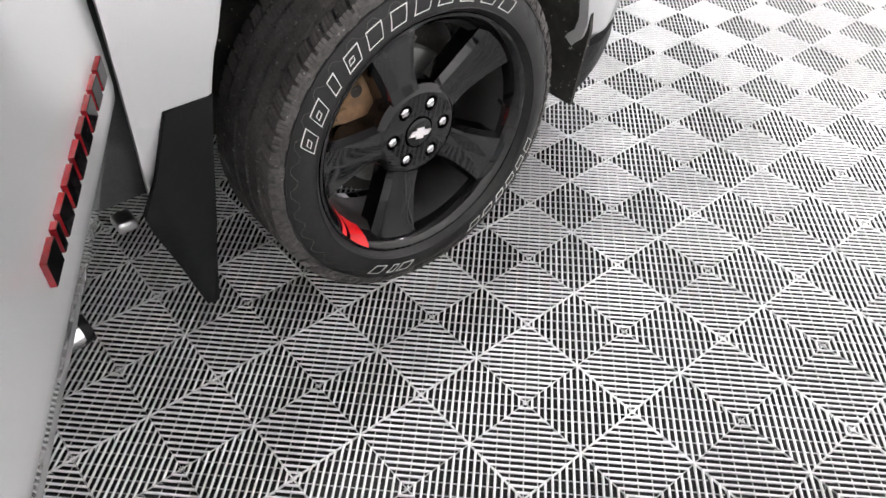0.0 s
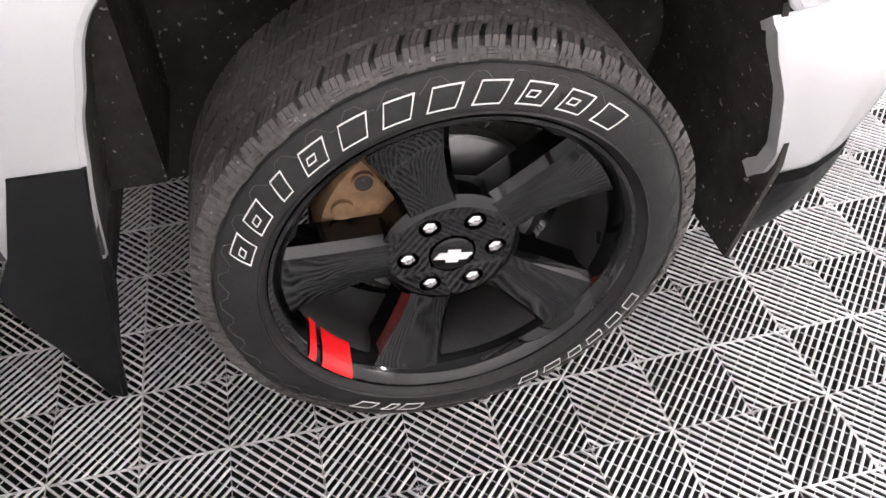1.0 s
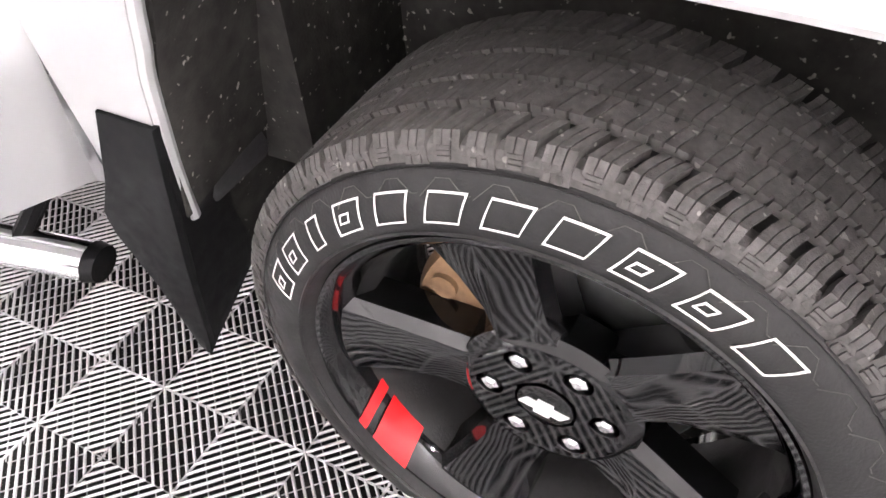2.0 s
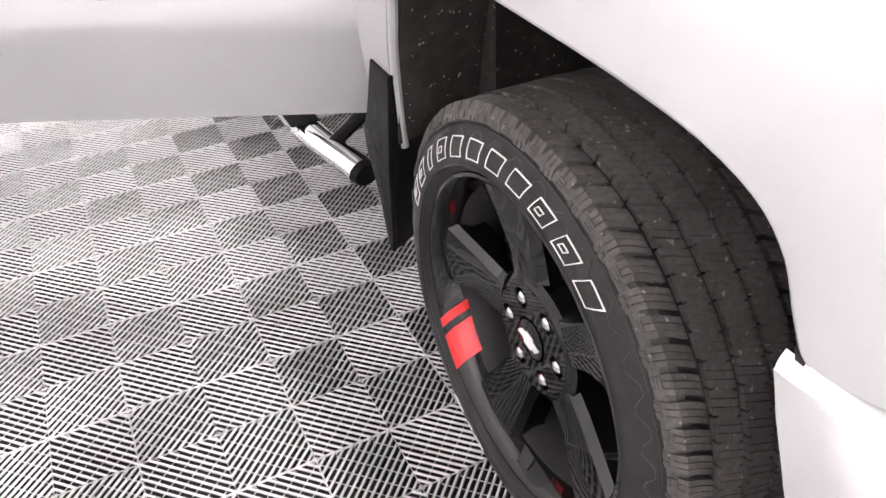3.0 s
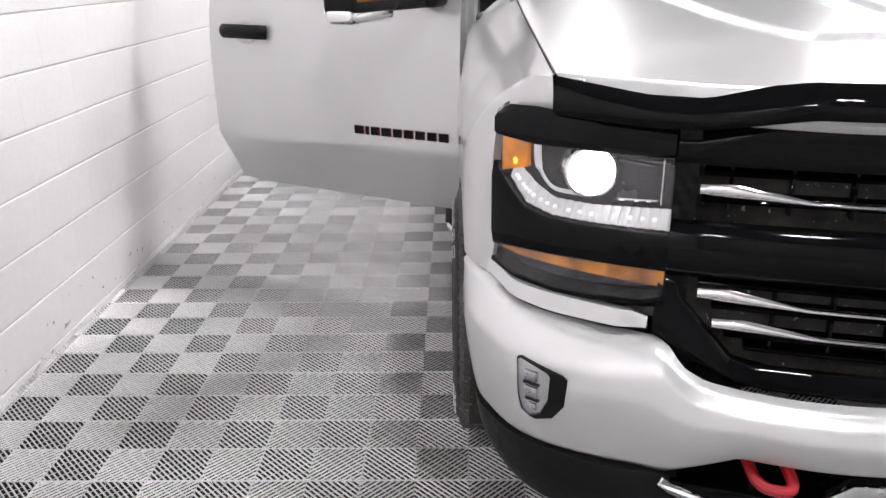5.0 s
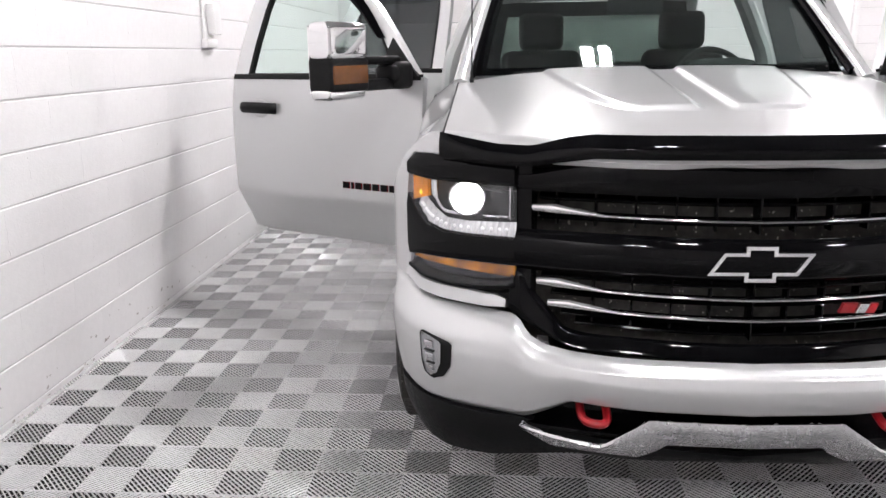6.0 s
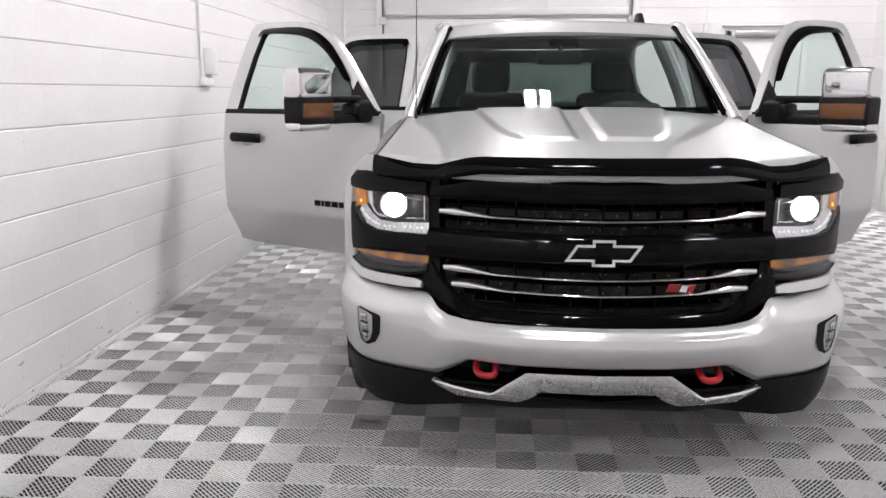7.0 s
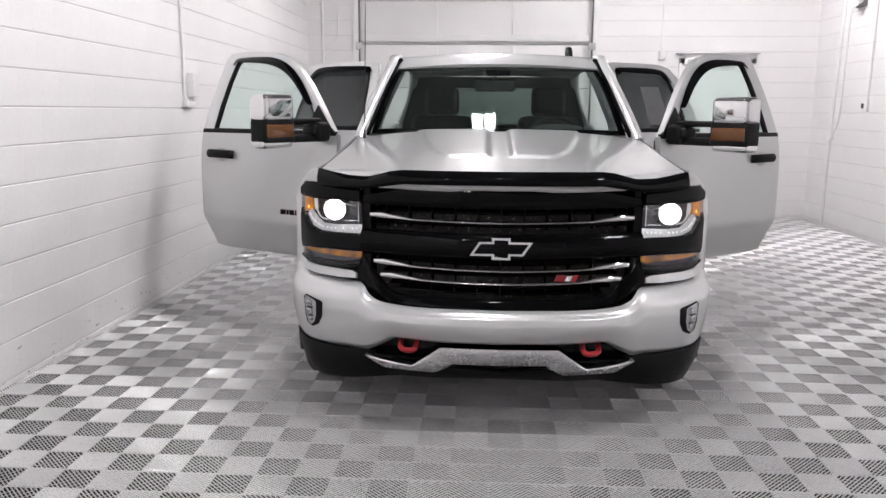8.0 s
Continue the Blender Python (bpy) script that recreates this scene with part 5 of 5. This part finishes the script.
for xx in (GD0 - 0.055, GD1 + 0.055):
    part("track", block((xx - 0.04, Y1 - 0.06, 0.0), (xx + 0.04, Y1 + 0.0, TOP), 0.006), M_ENAMEL, door_1, "white steel track")
    part("track_seal", block((xx + (0.042 if xx < 0 else -0.062), Y1 - 0.05, 0.0), (xx + (0.062 if xx < 0 else -0.042), Y1 - 0.01, GDZ), 0.004), M_GREY, door_1, "dark seal")
    part("track_bracket", block((xx + (0.0 if xx < 0 else -0.10), Y1 - 0.075, 2.40), (xx + (0.10 if xx < 0 else 0.0), Y1 - 0.055, 2.50), 0.004), M_ALU, door_1)

door_2 = tagged(empty("door_2", 0, 0, 0), "white steel side door with a closer", "door", kind="structure")
part("door_leaf", block((4.33, Y1 - 0.03, 0.01), (5.25, Y1 + 0.004, 2.20), 0.004), M_DOORW, door_2, "white door leaf")
for a, b in (((4.25, 0.0), (4.32, 2.30)), ((5.26, 0.0), (5.33, 2.30)), ((4.25, 2.21), (5.33, 2.30))):
    part("door_frame", block((a[0], Y1 - 0.06, a[1]), (b[0], Y1 + 0.004, b[1]), 0.005), M_DOORW, door_2)
part("drip_cap", block((4.20, Y1 - 0.06, 2.352), (5.38, Y1 + 0.0, 2.370), 0.004), M_ALU, door_2, "grey drip cap")
part("door_closer", block((4.36, Y1 - 0.11, 2.22), (4.95, Y1 - 0.06, 2.29), 0.01), M_ALU, door_2, "grey door closer")


def conduit(name, pts, r, label, group=""):
    ob = part(name, tube(bmesh.new(), pts, r, 8), M_ENAMEL)
    return tagged(ob, label, "conduit", group)


conduit("conduit", [(X0 + 0.016, 1.53, 1.60), (X0 + 0.016, 1.53, TOP - 0.01)], 0.013, "white painted conduit clipped to the block wall", "wall conduits")
outlet = empty("outlet_box", X0, 1.53, 1.57)
part("junction", block((0.0, -0.03, -0.03), (0.05, 0.16, 0.03), 0.008), M_ENAMEL, outlet)
part("cover", block((0.0, 0.10, 0.06), (0.06, 0.24, 0.27), 0.01), M_ENAMEL, outlet, "white weather cover")
part("knob", tube(bmesh.new(), [(0.03, 0.24, 0.18), (0.03, 0.27, 0.18)], 0.015, 8), M_GREY, outlet)
tagged(outlet, "white outlet box with a small cover on the block wall", "outlet box")
conduit("conduit", [(-0.95, Y1 - 0.02, 0.0), (-0.95, Y1 - 0.02, TOP - 0.01)], 0.022, "white painted conduit beside the garage door", "wall conduits")
conduit("cable", smooth_line([(-0.72, Y1 - 0.01, 4.2), (-0.72, Y1 - 0.012, 3.0), (-0.73, Y1 - 0.012, 2.62), (-0.82, Y1 - 0.012, 2.50), (-0.94, Y1 - 0.012, 2.48)], 30), 0.006, "thin grey cable drooping on the wall")
conduit("cable", [(3.99, Y1 - 0.01, 2.38), (3.99, Y1 - 0.01, TOP - 0.01)], 0.006, "thin white cable down the wall")
tagged(part("wall_sensor", block((3.95, Y1 - 0.05, 2.27), (4.04, Y1 + 0.0, 2.40), 0.01), M_ENAMEL), "small white sensor box on the wall", "sensor box")
conduit("conduit", [(X1 - 0.02, 5.74, 0.0), (X1 - 0.02, 5.72, 1.23), (X1 - 0.02, 5.62, 3.0), (X1 - 0.02, 5.60, TOP - 0.01)], 0.022, "white painted conduit up the block wall", "wall conduits")
conduit("cable", smooth_line([(X1 - 0.012, 5.70, 1.25), (X1 - 0.012, 5.58, 1.33), (X1 - 0.012, 5.50, 1.60), (X1 - 0.012, 5.47, 2.6), (X1 - 0.012, 5.44, 3.2)], 24), 0.009, "white flexible cable on the block wall")
tagged(part("junction_box", block((X1 - 0.05, 5.64, 1.17), (X1, 5.78, 1.30), 0.01), M_ENAMEL), "white junction box on the block wall", "junction box")
conduit("conduit", [(X1 - 0.015, 4.78, 1.68), (X1 - 0.015, 4.74, TOP - 0.01)], 0.014, "thin white conduit down to a switch", "wall conduits")
switch = empty("wall_switch", X1, 4.80, 1.62)
part("plate", block((-0.035, -0.05, -0.07), (0.0, 0.05, 0.07), 0.008), M_ENAMEL, switch)
part("toggle", block((-0.06, 0.02, -0.03), (-0.034, 0.045, 0.03), 0.005), M_GREY, switch)
tagged(switch, "white surface switch with a dark toggle", "switch")
lampb = empty("wall_lamp", X1, 5.15, 2.90)
part("back_plate", block((-0.05, -0.10, -0.05), (0.0, 0.12, 0.08), 0.01), M_GREY, lampb)
for s in (-0.05, 0.07):
    part("lamp_head", tube(bmesh.new(), [(-0.05, s, 0.03), (-0.14, s - 0.02, 0.0)], [0.035, 0.055], 14), M_ENAMEL, lampb)
tagged(lampb, "emergency wall lamp with two white heads", "wall lamp")


# ---------------------------------------------------------------- wall blocks and floor tiles
def rib_tile():
    """One open floor tile: four squares of slanting ribs on low cross bars, a small star where the rings close."""
    vs, fs = [], []
    n, c = 16, CELL
    pitch = c * math.sqrt(2) / n

    def bar(p, q, w, z0, z1, chamfer, sx=1, sy=1, mitre=0):
        """A rounded bar from p to q; mitre slants its ends to meet a neighbour's."""
        d = np.array(q) - np.array(p)
        ln = np.linalg.norm(d)
        if ln < 0.003:
            return
        d /= ln
        s = np.array((-d[1], d[0]))
        k = len(vs)
        for a, slant in ((p, mitre), (q, -mitre)):
            a = np.array(a)
            for o, z in ((w * 0.5, z0), (w * 0.44, z1 - chamfer), (w * 0.31, z1 - chamfer * 0.36), (w * 0.13, z1), (-w * 0.13, z1), (-w * 0.31, z1 - chamfer * 0.36), (-w * 0.44, z1 - chamfer), (-w * 0.5, z0)):
                x, y = a + s * o + d * o * slant
                vs.append((sx * x, sy * y, z))
        for i in range(7):
            fs.append((k + i, k + i + 1, k + 9 + i, k + 8 + i))

    for sx in (-1, 1):
        for sy in (-1, 1):
            # ribs stand across the line from the tile's centre to the square's far corner
            lo, hi = 0.0, c - 0.0002
            for k in range(1, n):
                d = k * pitch * math.sqrt(2)  # intercept on the axes
                if d <= hi:
                    p, q, way = (d, lo), (lo, d), 1
                else:
                    p, q, way = (hi, d - hi), (d - hi, hi), -1
                if p[0] - q[0] < 0.004:
                    continue
                bar(p, q, pitch * RIB, -RIB_DEEP, 0.0, RIB_DEEP * 0.55, sx, sy, way)
            for k in range(-3, 4):
                o = k * 0.0412
                a, b = (max(0, o) + 0.002, max(0, -o) + 0.002), (min(c, c + o) - 0.002, min(c, c - o) - 0.002)
                bar(a, b, 0.0020, -0.0180, -0.0160, 0.0006, sx, sy)
            # narrow frame along the square's edges
            for p, q in (((0.0, 0.0), (c, 0.0)), ((0.0, 0.0), (0.0, c)), ((c - 0.0012, 0.0), (c - 0.0012, c)), ((0.0, c - 0.0012), (c, c - 0.0012))):
                bar(p, q, 0.0015, -0.006, -0.0020, 0.0005, sx, sy)
            # rays of the stars at the tile's centre and corners
            for px, g in ((c, -1), (0.0, 1)):
                for ex, ey in ((0.0065, 0.0), (0.0, 0.0065), (0.0048, 0.0048)):
                    bar((px + g * (0.0005 + ex * 0.35), px + g * (0.0005 + ey * 0.35)), (px + g * (0.0005 + ex), px + g * (0.0005 + ey)), 0.0013, -0.005, -0.0014, 0.0006, sx, sy)
    return vs, fs


tile_v, tile_f = rib_tile()
tile_mesh = bpy.data.meshes.new("floor_tile")
tile_mesh.from_pydata(tile_v, [], tile_f)
tile_mesh.materials.append(M_TILE)
tile_mesh.polygons.foreach_set("use_smooth", [True] * len(tile_mesh.polygons))
tile_mesh.set_sharp_from_angle(angle=radians(75))
near, far = [], []
T = 2 * CELL
for i in range(-4, 20):
    for j in range(-27, 21):
        x, y = i * T, j * T
        if x - CELL < X0 - 0.01 or x + CELL > X1 + 0.2 or y + CELL > Y1 + 0.2 or y - CELL < Y0 - 0.1:
            if not (X0 - CELL < x < X1 and Y0 < y < Y1):
                continue
        (near if (-1.4 < x < 3.2 and -3.5 < y < 2.6) else far).append((x, y))
near.sort(key=lambda p: math.hypot(p[0] - 0.3, p[1] + 1.0))
far += near[290:]
for x, y in near[:290]:
    t = new("tile", tile_mesh)
    t.location = (x, y, 0)
    t.parent = floor
tv, tf = np.array(tile_v), tile_f
allv, allf = [], []
for k, (x, y) in enumerate(far):
    allv.append(tv + (x, y, 0))
    o = k * len(tv)
    allf += [tuple(a + o for a in f) for f in tf]
rest = bpy.data.meshes.new("tile_field")
rest.from_pydata(np.concatenate(allv).tolist(), [], allf)
rest.materials.append(M_TILE)
rest.polygons.foreach_set("use_smooth", [True] * len(rest.polygons))
rest.set_sharp_from_angle(angle=radians(75))
tagged(new("tile_field", rest), kind="stuff").parent = floor


def block_mesh(length):
    a, b, h = 0.0001, length - 0.0001, COURSE
    side = [(0, 0.002), (0.0085, 0.002), (0.012, 0.0065), (0.012, h - 0.0065), (0.0085, h - 0.002), (0, h - 0.002)]
    bm = prism(bmesh.new(), [(x, a, z) for x, z in side], (0, b - a, 0))
    me = bpy.data.meshes.new("block")
    bmesh.ops.recalc_face_normals(bm, faces=bm.faces)
    bm.to_mesh(me)
    bm.free()
    me.materials.append(M_WALL)
    return me


BL = 0.43
one_block = block_mesh(BL)


def lay(wall, origin, turn, length, z_top, keep):
    """Courses of blocks on a wall; those for which keep(y, z) holds are parts of their own."""
    m = Matrix.Translation(origin) @ Matrix.Rotation(turn, 4, "Z")
    base = np.array([v.co[:] for v in one_block.vertices])
    faces = [tuple(p.vertices) for p in one_block.polygons]
    vs, fs = [], []
    for c in range(int(z_top / COURSE) + 2):
        s = -BL / 2 if c % 2 else 0.0
        while s < length - 0.01:
            a, b = max(s, 0.0), min(s + BL, length)
            z = c * COURSE - 0.185
            if b - a > 0.03:
                full = b - a > BL - 0.001
                if full and keep(s, z):
                    o = new("block", one_block)
                    o.matrix_world = m @ Matrix.Translation((0, a, z))
                    o.parent = wall
                else:
                    pts = base.copy()
                    pts[:, 1] = a + pts[:, 1] * (b - a) / BL
                    pts[:, 2] = np.clip(pts[:, 2] + z, -0.02, z_top)
                    k = len(vs)
                    vs += [tuple(m @ Vector(p)) for p in pts]
                    fs += [tuple(i + k for i in f) for f in faces]
            s += BL
    me = bpy.data.meshes.new("block_field")
    me.from_pydata(vs, [], fs)
    me.materials.append(M_WALL)
    tagged(new("block_field", me), kind="stuff").parent = wall


lay(wall_west, (X0 - 0.012, Y0, 0), 0.0, Y1 - Y0, TOP, lambda s, z: z < 2.2 and -2.6 < s + Y0 < 4.0)
lay(wall_east, (X1 + 0.012, Y1, 0), math.pi, Y1 - Y0, TOP, lambda s, z: z < 2.6 and 0 < s < 3.2)
lay(wall_north, (X0, Y1 + 0.012, 0), -math.pi / 2, GD0 - 0.1 - X0, TOP, lambda s, z: False)
lay(wall_north, (GD1 + 0.1, Y1 + 0.012, 0), -math.pi / 2, X1 - GD1 - 0.1, TOP, lambda s, z: False)


# dark scuffs low on the block wall beside the truck
rnd = random.Random(5)
vs, fs = [], []
for k in range(90):
    y, z = rnd.uniform(-2.6, 2.6), 0.012 + 0.20 * rnd.random() ** 3.0
    n, w, h = 7, rnd.uniform(0.004, 0.020), rnd.uniform(0.002, 0.010)
    if rnd.random() < 0.12:
        w, h = w * 2.4, h * 1.3
    lean, o = rnd.uniform(-0.7, 0.7), len(vs)
    for i in range(n):
        a = 6.2832 * i / n
        r = rnd.uniform(0.45, 1.0)
        dy, dz = w * r * math.cos(a), h * r * math.sin(a)
        vs.append((X0 + 0.0012, y + dy * math.cos(lean) - dz * math.sin(lean), z + dy * math.sin(lean) + dz * math.cos(lean)))
    fs.append(tuple(range(o, o + n)))
scuff = bpy.data.meshes.new("scuff_marks")
scuff.from_pydata(vs, [], fs)
scuff.materials.append(M_SCUFF)
tagged(new("scuff_marks", scuff), "small grey-brown scuffs on the white wall", kind="stuff").parent = wall_west
